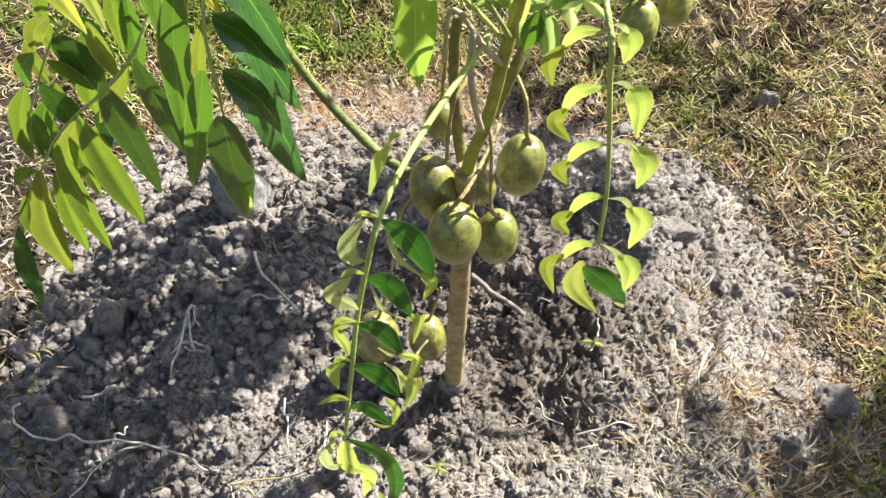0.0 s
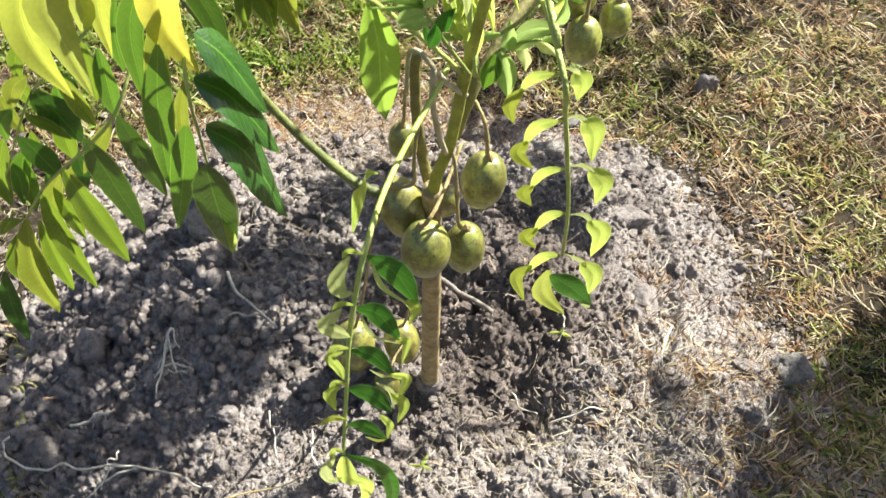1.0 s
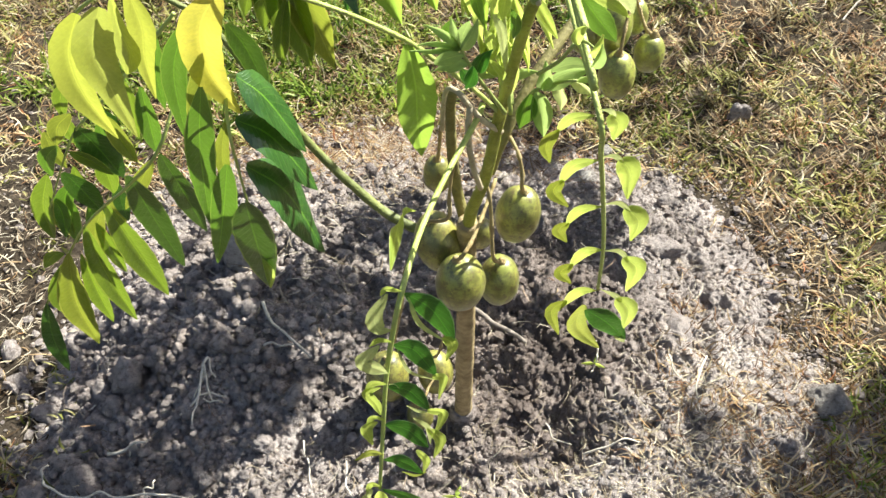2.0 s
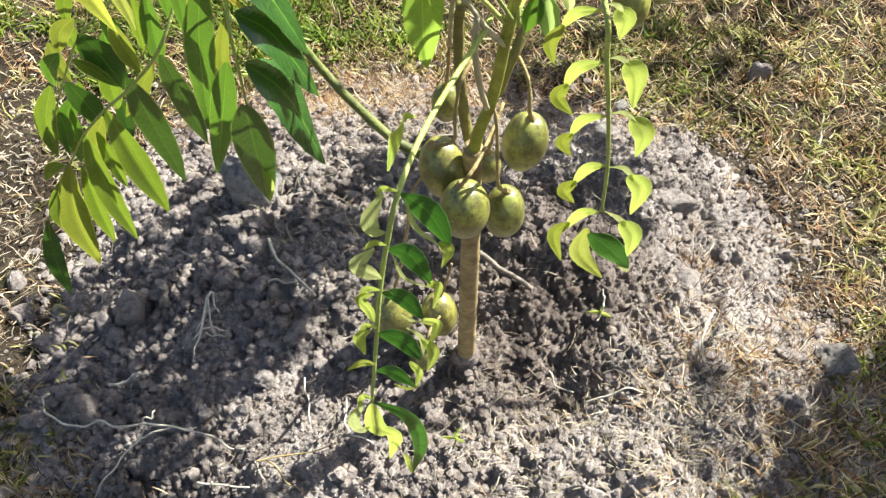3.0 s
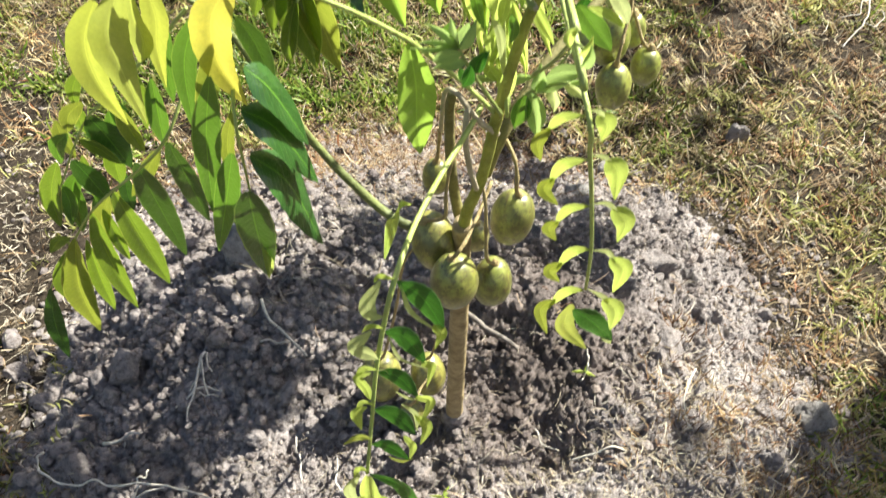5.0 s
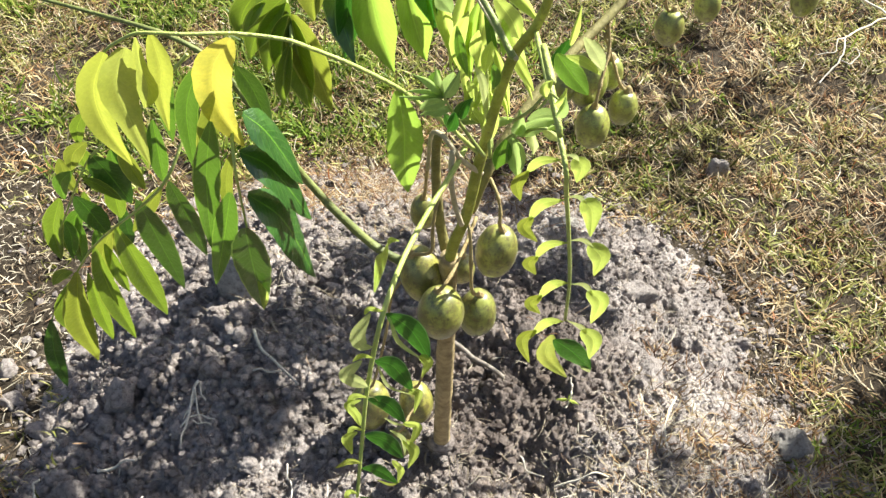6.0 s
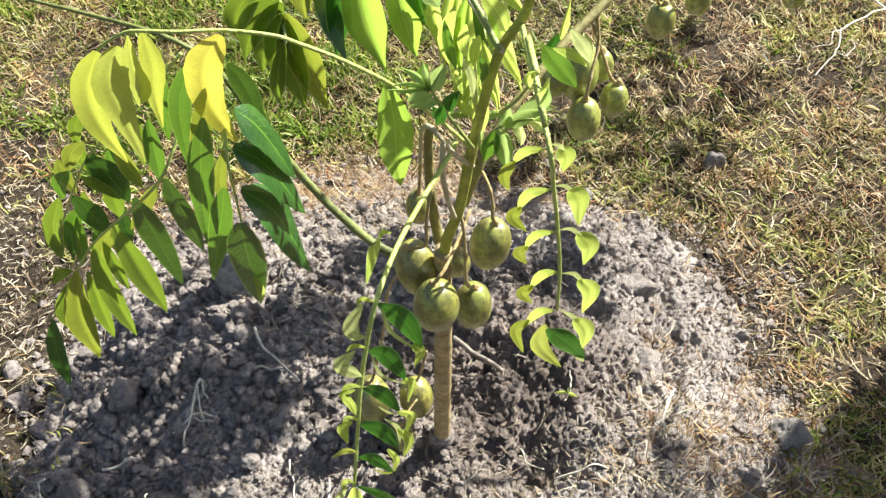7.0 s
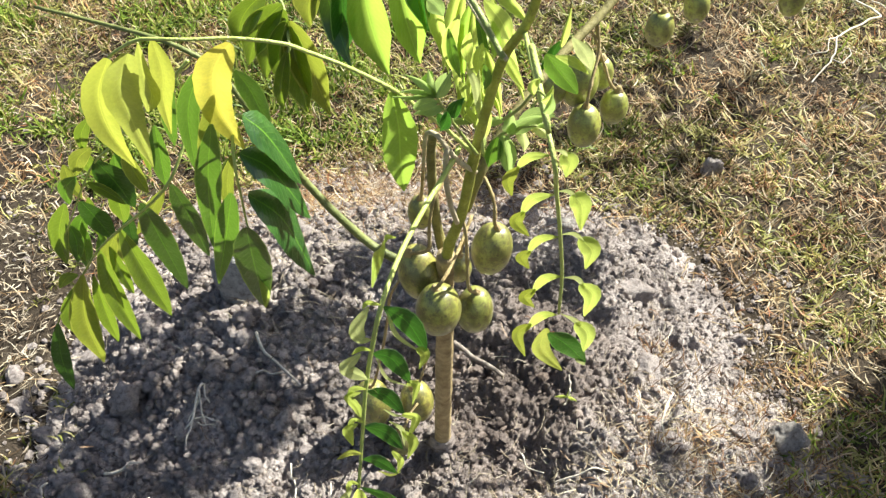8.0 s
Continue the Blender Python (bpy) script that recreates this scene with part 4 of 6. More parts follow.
blade(leaf, [(-0.3425, -0.0432, 0.5361), (-0.3431, -0.0374, 0.5069), (-0.3540, -0.0287, 0.4637)], 0.0159, 0.55, LEAF_GREEN2, 0.50, 0.00)
blade(leaf, [(-0.3218, -0.0380, 0.5449), (-0.3372, -0.0331, 0.5207), (-0.3483, -0.0243, 0.4767)], 0.0169, 0.55, LEAF_GREEN2, 0.50, 0.00)
blade(leaf, [(-0.2714, -0.0579, 0.6446), (-0.2666, -0.0545, 0.6273), (-0.2698, -0.0483, 0.5964)], 0.0162, 0.40, LEAF_DARK, 0.50, 0.00)
blade(leaf, [(-0.2116, -0.0553, 0.7063), (-0.2227, -0.0469, 0.6646), (-0.2271, -0.0387, 0.6236)], 0.0139, 0.55, LEAF_GREEN2, 0.50, 0.00)
blade(leaf, [(-0.2434, -0.0582, 0.6712), (-0.2479, -0.0523, 0.6415), (-0.2526, -0.0437, 0.5984)], 0.0142, 0.55, LEAF_GREEN3, 0.50, 0.00)
blade(leaf, [(-0.2979, -0.0582, 0.6435), (-0.3009, -0.0538, 0.6218), (-0.3010, -0.0493, 0.5991)], 0.0155, 0.45, LEAF_GREEN3, 0.50, 0.00)
blade(leaf, [(-0.2894, -0.0285, 0.5352), (-0.2954, -0.0219, 0.5020), (-0.2994, -0.0148, 0.4667)], 0.0155, 0.45, LEAF_DARK, 0.50, 0.00)
blade(leaf, [(-0.3379, -0.0236, 0.5075), (-0.3475, -0.0163, 0.4708), (-0.3569, -0.0084, 0.4316)], 0.0167, 0.45, LEAF_GREEN2, 0.50, 0.00)
blade(leaf, [(-0.3323, -0.0046, 0.5300), (-0.3371, 0.0032, 0.4913), (-0.3364, 0.0115, 0.4496)], 0.0151, 0.45, LEAF_GREEN3, 0.50, 0.00)
blade(leaf, [(-0.2845, -0.0456, 0.5848), (-0.2902, -0.0397, 0.5555), (-0.2943, -0.0335, 0.5245)], 0.0209, 0.45, LEAF_GREEN3, 0.50, 0.00)
blade(leaf, [(-0.3365, -0.0205, 0.5877), (-0.3388, -0.0152, 0.5614), (-0.3360, -0.0096, 0.5335)], 0.0150, 0.45, LEAF_LIMEY2, 0.50, 0.00)
blade(leaf, [(-0.3005, -0.0138, 0.5635), (-0.3059, -0.0083, 0.5361), (-0.3097, -0.0026, 0.5072)], 0.0141, 0.45, LEAF_DARK, 0.50, 0.00)
blade(leaf, [(-0.3348, -0.0004, 0.4749), (-0.3406, 0.0074, 0.4361), (-0.3423, 0.0157, 0.3944)], 0.0163, 0.45, LEAF_GREEN2, 0.50, 0.00)
blade(leaf, [(-0.3494, -0.0284, 0.5169), (-0.3537, -0.0219, 0.4842), (-0.3533, -0.0149, 0.4493)], 0.0179, 0.45, LEAF_GREEN3, 0.50, 0.00)
blade(leaf, [(-0.2867, -0.0256, 0.6025), (-0.2925, -0.0189, 0.5689), (-0.2960, -0.0117, 0.5330)], 0.0156, 0.45, LEAF_GREEN2, 0.50, 0.00)
blade(leaf, [(-0.3503, -0.0193, 0.5044), (-0.3550, -0.0142, 0.4787), (-0.3571, -0.0088, 0.4517)], 0.0150, 0.45, LEAF_GREEN3, 0.50, 0.00)
blade(leaf, [(-0.3168, 0.0112, 0.4674), (-0.3241, 0.0176, 0.4354), (-0.3308, 0.0244, 0.4015)], 0.0222, 0.45, LEAF_LIMEY2, 0.50, 0.00)
# hanging leaf further back
leaf = compound_leaf([(-0.1574, 0.1324, 0.6676), (-0.1397, 0.1056, 0.6671), (-0.1339, 0.0769, 0.6443), (-0.1350, 0.0720, 0.6370)], 0.0023, STALK_GREEN)
leaflet(leaf, (-0.1329, 0.0882, 0.6609), (-0.1210, 0.0941, 0.6116), (-0.1054, 0.0979, 0.5379), 0.0350, 0.64, LEAF_LIMEY2)
leaflet(leaf, (-0.1331, 0.0854, 0.6568), (-0.1302, 0.0859, 0.6047), (-0.1272, 0.0946, 0.5449), 0.0309, 0.64, LEAF_GREEN3)
leaflet(leaf, (-0.1360, 0.0938, 0.6692), (-0.1543, 0.0982, 0.6351), (-0.1654, 0.1020, 0.5823), 0.0279, 0.64, LEAF_GREEN3)
leaflet(leaf, (-0.1349, 0.0882, 0.6609), (-0.1460, 0.0887, 0.6227), (-0.1463, 0.0957, 0.5765), 0.0240, 0.64, LEAF_GREEN3)
leaflet(leaf, (-0.1383, 0.0967, 0.6733), (-0.1652, 0.1014, 0.6457), (-0.1799, 0.1043, 0.5980), 0.0290, 0.64, LEAF_GREEN3)
leaflet(leaf, (-0.1352, 0.0741, 0.6400), (-0.1472, 0.0730, 0.6019), (-0.1498, 0.0811, 0.5604), 0.0174, 0.64, LEAF_GREEN3)
leaflet(leaf, (-0.1531, 0.1026, 0.6815), (-0.1823, 0.1040, 0.6567), (-0.1852, 0.1089, 0.6212), 0.0262, 0.64, LEAF_GREEN3)
# leaf with broad half-lit leaflets at the top
leaf = compound_leaf([(0.0414, -0.1709, 0.8129), (0.0214, -0.1264, 0.8295), (-0.0074, -0.0858, 0.8423), (-0.0345, -0.0672, 0.8311), (-0.0541, -0.0717, 0.8254), (-0.0708, -0.0674, 0.8138)], 0.0023, STALK_GREEN)
leaflet(leaf, (-0.0523, -0.0730, 0.8240), (-0.0527, -0.0703, 0.7778), (-0.0376, -0.0651, 0.7176), 0.0309, 0.76, LEAF_HALF, 0.3)
leaflet(leaf, (-0.0304, -0.0788, 0.8339), (-0.0258, -0.0783, 0.7878), (-0.0130, -0.0711, 0.7327), 0.0304, 0.76, LEAF_HALF, 0.3)
leaflet(leaf, (-0.0689, -0.0700, 0.8110), (-0.0686, -0.0706, 0.7733), (-0.0747, -0.0633, 0.7293), 0.0192, 0.7, LEAF_GREEN)
leaflet(leaf, (-0.0827, -0.0697, 0.8109), (-0.0753, -0.0582, 0.7595), (-0.0628, -0.1000, 0.7499), 0.0186, 0.3, LEAF_DEEP)
leaflet(leaf, (-0.0827, -0.0697, 0.8109), (-0.0944, -0.0696, 0.7925), (-0.0943, -0.0654, 0.7651), 0.0206, 0.7, LEAF_LIMEY2)
leaflet(leaf, (-0.0056, -0.0896, 0.8382), (-0.0018, -0.0869, 0.7935), (0.0089, -0.0819, 0.7343), 0.0140, 0.82, LEAF_LIME)
leaflet(leaf, (-0.0075, -0.0883, 0.8395), (-0.0136, -0.0886, 0.8088), (-0.0058, -0.0825, 0.7710), 0.0199, 0.7, LEAF_GREEN)
# young unfolding leaf
leaf = compound_leaf([(0.0247, -0.1856, 0.7426), (0.0101, -0.1998, 0.7793), (0.0003, -0.2167, 0.8113), (-0.0039, -0.2200, 0.8242)], 0.0014, STALK_GREEN)
leaflet(leaf, (-0.0033, -0.2207, 0.8235), (-0.0133, -0.2213, 0.8312), (-0.0261, -0.2205, 0.8273), 0.0048, 0.82, LEAF_PALE2)
leaflet(leaf, (-0.0033, -0.2207, 0.8235), (-0.0134, -0.2216, 0.8271), (-0.0243, -0.2200, 0.8203), 0.0048, 0.82, LEAF_PALE2)
leaflet(leaf, (-0.0033, -0.2207, 0.8235), (-0.0100, -0.2233, 0.8369), (-0.0225, -0.2216, 0.8417), 0.0055, 0.82, LEAF_PALE2)
leaflet(leaf, (-0.0033, -0.2207, 0.8235), (-0.0066, -0.2238, 0.8389), (-0.0082, -0.2222, 0.8460), 0.0051, 0.82, LEAF_PALE2)
leaflet(leaf, (-0.0033, -0.2207, 0.8235), (0.0016, -0.2262, 0.8357), (0.0053, -0.2223, 0.8442), 0.0066, 0.82, LEAF_PALE2)
leaflet(leaf, (-0.0033, -0.2207, 0.8235), (-0.0151, -0.2239, 0.8264), (-0.0303, -0.2201, 0.8236), 0.0037, 0.82, LEAF_PALE2)
leaflet(leaf, (0.0010, -0.2172, 0.8108), (-0.0083, -0.2180, 0.8139), (-0.0177, -0.2165, 0.8061), 0.0083, 0.7, LEAF_PALE2)
leaflet(leaf, (0.0030, -0.2184, 0.8095), (0.0037, -0.2203, 0.8053), (-0.0010, -0.2173, 0.7927), 0.0092, 0.7, LEAF_GREEN)
leaflet(leaf, (0.0062, -0.2036, 0.7922), (0.0084, -0.2060, 0.8057), (0.0147, -0.2050, 0.8092), 0.0101, 0.7, LEAF_GREEN)
# bunch of narrow leaflets behind the main stem
leaf = compound_leaf([(0.0432, -0.1713, 0.8124), (0.0330, -0.1323, 0.8068), (0.0229, -0.0932, 0.8021), (0.0093, -0.0484, 0.8051)], 0.0018, STALK_PALE)
# lime and bright green stand in for sunlight on these leaflets
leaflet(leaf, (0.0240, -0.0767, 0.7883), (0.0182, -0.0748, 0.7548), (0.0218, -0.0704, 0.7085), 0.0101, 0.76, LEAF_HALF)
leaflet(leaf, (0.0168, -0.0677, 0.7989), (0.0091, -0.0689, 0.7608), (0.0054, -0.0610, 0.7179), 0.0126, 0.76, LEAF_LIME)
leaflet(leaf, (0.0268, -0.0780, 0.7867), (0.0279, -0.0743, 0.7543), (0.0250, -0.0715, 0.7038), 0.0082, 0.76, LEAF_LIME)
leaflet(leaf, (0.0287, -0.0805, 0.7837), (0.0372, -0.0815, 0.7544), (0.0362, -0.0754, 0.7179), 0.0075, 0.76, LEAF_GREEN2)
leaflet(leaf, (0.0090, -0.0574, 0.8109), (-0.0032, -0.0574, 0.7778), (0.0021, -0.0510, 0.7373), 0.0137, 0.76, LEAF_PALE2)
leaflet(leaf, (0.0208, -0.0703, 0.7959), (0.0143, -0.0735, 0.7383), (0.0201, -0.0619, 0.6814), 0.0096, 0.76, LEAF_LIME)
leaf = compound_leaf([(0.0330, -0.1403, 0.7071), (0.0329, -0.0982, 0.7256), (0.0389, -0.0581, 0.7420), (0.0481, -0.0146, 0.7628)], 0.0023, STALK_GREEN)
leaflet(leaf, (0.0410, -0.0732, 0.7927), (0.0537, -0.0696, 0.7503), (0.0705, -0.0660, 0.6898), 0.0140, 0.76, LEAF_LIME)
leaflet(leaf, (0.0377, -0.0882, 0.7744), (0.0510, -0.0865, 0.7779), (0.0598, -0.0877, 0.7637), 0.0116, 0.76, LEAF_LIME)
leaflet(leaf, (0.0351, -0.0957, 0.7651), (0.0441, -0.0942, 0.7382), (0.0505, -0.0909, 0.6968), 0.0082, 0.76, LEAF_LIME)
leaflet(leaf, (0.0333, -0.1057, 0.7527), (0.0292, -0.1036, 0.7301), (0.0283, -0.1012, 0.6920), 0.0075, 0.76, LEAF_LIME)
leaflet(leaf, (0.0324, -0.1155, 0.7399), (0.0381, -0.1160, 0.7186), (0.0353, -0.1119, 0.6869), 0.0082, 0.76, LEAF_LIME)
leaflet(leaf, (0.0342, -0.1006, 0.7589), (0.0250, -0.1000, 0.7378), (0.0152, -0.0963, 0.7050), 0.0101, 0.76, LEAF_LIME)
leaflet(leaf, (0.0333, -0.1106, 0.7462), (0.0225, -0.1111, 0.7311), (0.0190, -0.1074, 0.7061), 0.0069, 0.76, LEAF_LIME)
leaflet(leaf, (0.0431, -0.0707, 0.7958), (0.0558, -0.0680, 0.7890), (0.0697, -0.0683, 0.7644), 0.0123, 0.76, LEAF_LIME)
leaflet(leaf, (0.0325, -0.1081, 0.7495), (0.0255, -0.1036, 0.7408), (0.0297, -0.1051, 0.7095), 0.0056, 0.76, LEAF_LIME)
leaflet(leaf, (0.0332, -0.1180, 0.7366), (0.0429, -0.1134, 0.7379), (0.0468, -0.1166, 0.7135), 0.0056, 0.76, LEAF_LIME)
# crowded young leaflets at the heart of the shrub
leaf = compound_leaf([(0.0330, -0.1423, 0.7000), (0.0300, -0.1350, 0.7350), (0.0290, -0.1300, 0.7600), (0.0270, -0.1250, 0.7880)], 0.0016, STALK_LIME)
blade(leaf, [(0.0140, -0.1333, 0.8214), (0.0077, -0.1278, 0.7939), (0.0103, -0.1218, 0.7640)], 0.0117, 0.40, LEAF_LIME, 0.50, 0.00)
blade(leaf, [(0.0065, -0.1423, 0.8166), (0.0096, -0.1374, 0.7920), (0.0149, -0.1325, 0.7677)], 0.0081, 0.40, LEAF_GREEN2, 0.50, 0.00)
blade(leaf, [(0.0312, -0.1242, 0.8260), (0.0438, -0.1201, 0.8053), (0.0503, -0.1163, 0.7866)], 0.0153, 0.40, LEAF_LIME, 0.50, 0.00)
blade(leaf, [(0.0398, -0.1504, 0.8072), (0.0486, -0.1465, 0.7873), (0.0602, -0.1413, 0.7616)], 0.0090, 0.40, LEAF_LIME, 0.50, 0.00)
blade(leaf, [(0.0185, -0.1582, 0.7959), (0.0243, -0.1548, 0.7792), (0.0278, -0.1478, 0.7439)], 0.0063, 0.40, LEAF_PALE, 0.50, 0.00)
blade(leaf, [(0.0299, -0.1588, 0.7991), (0.0324, -0.1563, 0.7863), (0.0314, -0.1537, 0.7733)], 0.0072, 0.40, LEAF_GREEN2, 0.50, 0.00)
blade(leaf, [(-0.0058, -0.1814, 0.8120), (-0.0087, -0.1795, 0.8023), (-0.0074, -0.1770, 0.7900)], 0.0081, 0.40, LEAF_GREEN2, 0.50, 0.00)
blade(leaf, [(0.0034, -0.1810, 0.8100), (-0.0003, -0.1785, 0.7977), (-0.0013, -0.1760, 0.7850)], 0.0090, 0.40, LEAF_PALE2, 0.50, 0.00)
blade(leaf, [(0.0129, -0.1674, 0.7919), (0.0166, -0.1657, 0.7837), (0.0186, -0.1631, 0.7704)], 0.0072, 0.40, LEAF_LIME, 0.50, 0.00)
blade(leaf, [(0.0297, -0.1394, 0.8021), (0.0275, -0.1366, 0.7878), (0.0265, -0.1332, 0.7711)], 0.0090, 0.40, LEAF_LIME, 0.50, 0.00)
blade(leaf, [(-0.0073, -0.1360, 0.8352), (-0.0022, -0.1350, 0.8301), (0.0033, -0.1330, 0.8200)], 0.0126, 0.40, LEAF_PALE2, 0.50, 0.00)
blade(leaf, [(-0.0022, -0.1969, 0.7897), (0.0013, -0.1953, 0.7813), (0.0049, -0.1936, 0.7728)], 0.0081, 0.40, LEAF_GREEN, 0.50, 0.00)
blade(leaf, [(0.0371, -0.1318, 0.8140), (0.0396, -0.1283, 0.7965), (0.0394, -0.1246, 0.7782)], 0.0081, 0.40, LEAF_HALF, 0.50, 0.00)
blade(leaf, [(0.0216, -0.1298, 0.8041), (0.0200, -0.1266, 0.7881), (0.0214, -0.1233, 0.7713)], 0.0090, 0.40, LEAF_LIME, 0.50, 0.00)
blade(leaf, [(0.0170, -0.1619, 0.7647), (0.0240, -0.1595, 0.7526), (0.0258, -0.1579, 0.7444)], 0.0054, 0.40, LEAF_LIME, 0.50, 0.00)
blade(leaf, [(-0.0179, -0.2342, 0.8260), (-0.0103, -0.2350, 0.8302), (-0.0024, -0.2354, 0.8322)], 0.0090, 0.40, LEAF_PALE2, 0.50, 0.00)
# small leaf in front of the side branch
leaf = compound_leaf([(0.0470, -0.0931, 0.6600), (0.0700, -0.0850, 0.6900), (0.0830, -0.0780, 0.7050)], 0.0014, STALK_GREEN)
blade(leaf, [(0.0769, -0.1192, 0.7762), (0.0884, -0.1153, 0.7567), (0.1046, -0.1102, 0.7311)], 0.0190, 0.35, LEAF_GREEN2, 0.50, 0.00)
# the glare on this leaflet is painted with the pale colour
blade(leaf, [(0.0939, -0.1224, 0.7922), (0.1046, -0.1191, 0.7753), (0.1120, -0.1156, 0.7579)], 0.0110, 0.35, LEAF_PALE, 0.50, 0.00)
blade(leaf, [(0.0826, -0.1247, 0.7786), (0.0962, -0.1234, 0.7718), (0.1086, -0.1208, 0.7588)], 0.0080, 0.35, LEAF_LIME, 0.50, 0.00)
blade(leaf, [(0.0721, -0.1167, 0.7135), (0.0671, -0.1154, 0.7072), (0.0651, -0.1130, 0.6952)], 0.0080, 0.35, LEAF_PALE2, 0.50, 0.00)
blade(leaf, [(0.0611, -0.1168, 0.7139), (0.0743, -0.1180, 0.7199), (0.0877, -0.1173, 0.7165)], 0.0120, 0.35, LEAF_PALE2, 0.50, 0.00)
# leaf of a young shoot behind the main stem
leaf = compound_leaf([(0.0319, -0.0962, 0.6651), (0.0317, -0.0868, 0.6790), (0.0308, -0.0865, 0.6991), (0.0302, -0.0832, 0.7133)], 0.0024, STALK_LIME)
leaflet(leaf, (0.0311, -0.0928, 0.6901), (0.0194, -0.0996, 0.7105), (0.0151, -0.0959, 0.7296), 0.0095, 0.76, LEAF_LIME)
leaflet(leaf, (0.0307, -0.0903, 0.6938), (0.0394, -0.0960, 0.7126), (0.0434, -0.0934, 0.7268), 0.0095, 0.76, LEAF_LIME)
leaflet(leaf, (0.0308, -0.0865, 0.6991), (0.0240, -0.0921, 0.7208), (0.0229, -0.0897, 0.7379), 0.0095, 0.76, LEAF_LIME)
leaflet(leaf, (0.0308, -0.0839, 0.7026), (0.0360, -0.0894, 0.7237), (0.0365, -0.0873, 0.7393), 0.0105, 0.76, LEAF_LIME)
leaflet(leaf, (0.0304, -0.0801, 0.7080), (0.0297, -0.0859, 0.7266), (0.0307, -0.0831, 0.7415), 0.0104, 0.76, LEAF_LIME)
leaflet(leaf, (0.0310, -0.0941, 0.6883), (0.0452, -0.0955, 0.6978), (0.0564, -0.0950, 0.6942), 0.0087, 0.76, LEAF_PALE2)
leaflet(leaf, (0.0311, -0.0916, 0.6920), (0.0169, -0.0927, 0.6961), (0.0082, -0.0909, 0.6891), 0.0087, 0.76, LEAF_PALE2)
# small leaf at the node of the main stem
leaf = compound_leaf([(0.0308, -0.1942, 0.7505), (0.0392, -0.2034, 0.7756), (0.0503, -0.2135, 0.7905), (0.0596, -0.2215, 0.7988)], 0.0015, STALK_GREEN)
leaflet(leaf, (0.0419, -0.2113, 0.7841), (0.0534, -0.2116, 0.7982), (0.0693, -0.2128, 0.7975), 0.0117, 0.76, LEAF_PALE2)
leaflet(leaf, (0.0393, -0.2120, 0.7833), (0.0425, -0.2122, 0.7703), (0.0451, -0.2100, 0.7454), 0.0137, 0.76, LEAF_PALE2)
leaflet(leaf, (0.0357, -0.2128, 0.7823), (0.0332, -0.2134, 0.7741), (0.0305, -0.2111, 0.7546), 0.0136, 0.76, LEAF_GREEN2)
leaflet(leaf, (0.0490, -0.2093, 0.7864), (0.0547, -0.2106, 0.7808), (0.0545, -0.2082, 0.7649), 0.0080, 0.76, LEAF_PALE)
leaflet(leaf, (0.0580, -0.2088, 0.7873), (0.0652, -0.2101, 0.7857), (0.0729, -0.2083, 0.7734), 0.0071, 0.76, LEAF_PALE)
leaflet(leaf, (0.0419, -0.2107, 0.7849), (0.0444, -0.2146, 0.7986), (0.0432, -0.2121, 0.8056), 0.0101, 0.76, LEAF_PALE2)
leaflet(leaf, (0.0616, -0.2087, 0.7875), (0.0664, -0.2106, 0.7923), (0.0730, -0.2090, 0.7875), 0.0055, 0.76, LEAF_PALE2)
# small leaf above the fruit cluster
leaf = compound_leaf([(0.1288, 0.0909, 0.6108), (0.1185, 0.0725, 0.6432), (0.1132, 0.0381, 0.6505), (0.1145, 0.0299, 0.6381)], 0.0017, STALK_GREEN)
leaflet(leaf, (0.1140, 0.0462, 0.6628), (0.1016, 0.0478, 0.6305), (0.1163, 0.0528, 0.5860), 0.0170, 0.76, LEAF_GREEN)
leaflet(leaf, (0.1131, 0.0407, 0.6547), (0.1243, 0.0416, 0.6285), (0.1392, 0.0459, 0.5901), 0.0193, 0.76, LEAF_GREEN)
leaflet(leaf, (0.1143, 0.0380, 0.6506), (0.1299, 0.0388, 0.6465), (0.1434, 0.0397, 0.6264), 0.0134, 0.76, LEAF_LIME)
leaflet(leaf, (0.1239, 0.0488, 0.6668), (0.1410, 0.0522, 0.6518), (0.1515, 0.0530, 0.6156), 0.0135, 0.76, LEAF_PALE)
leaflet(leaf, (0.1141, 0.0435, 0.6588), (0.1161, 0.0362, 0.6822), (0.1192, 0.0387, 0.7037), 0.0076, 0.76, LEAF_LIME)
leaf = compound_leaf([(0.0392, -0.2141, 0.7983), (0.0453, -0.2440, 0.8327), (0.0512, -0.2634, 0.8610), (0.0566, -0.2798, 0.8687)], 0.0012, STALK_GREEN)
leaflet(leaf, (0.0524, -0.2671, 0.8727), (0.0470, -0.2681, 0.8709), (0.0504, -0.2663, 0.8596), 0.0061, 0.6, LEAF_LIME)
leaflet(leaf, (0.0534, -0.2808, 0.8677), (0.0555, -0.2869, 0.8747), (0.0576, -0.2816, 0.8798), 0.0053, 0.6, LEAF_LIME)
leaflet(leaf, (0.0538, -0.2852, 0.8637), (0.0562, -0.2897, 0.8732), (0.0567, -0.2862, 0.8778), 0.0059, 0.6, LEAF_PALE2)

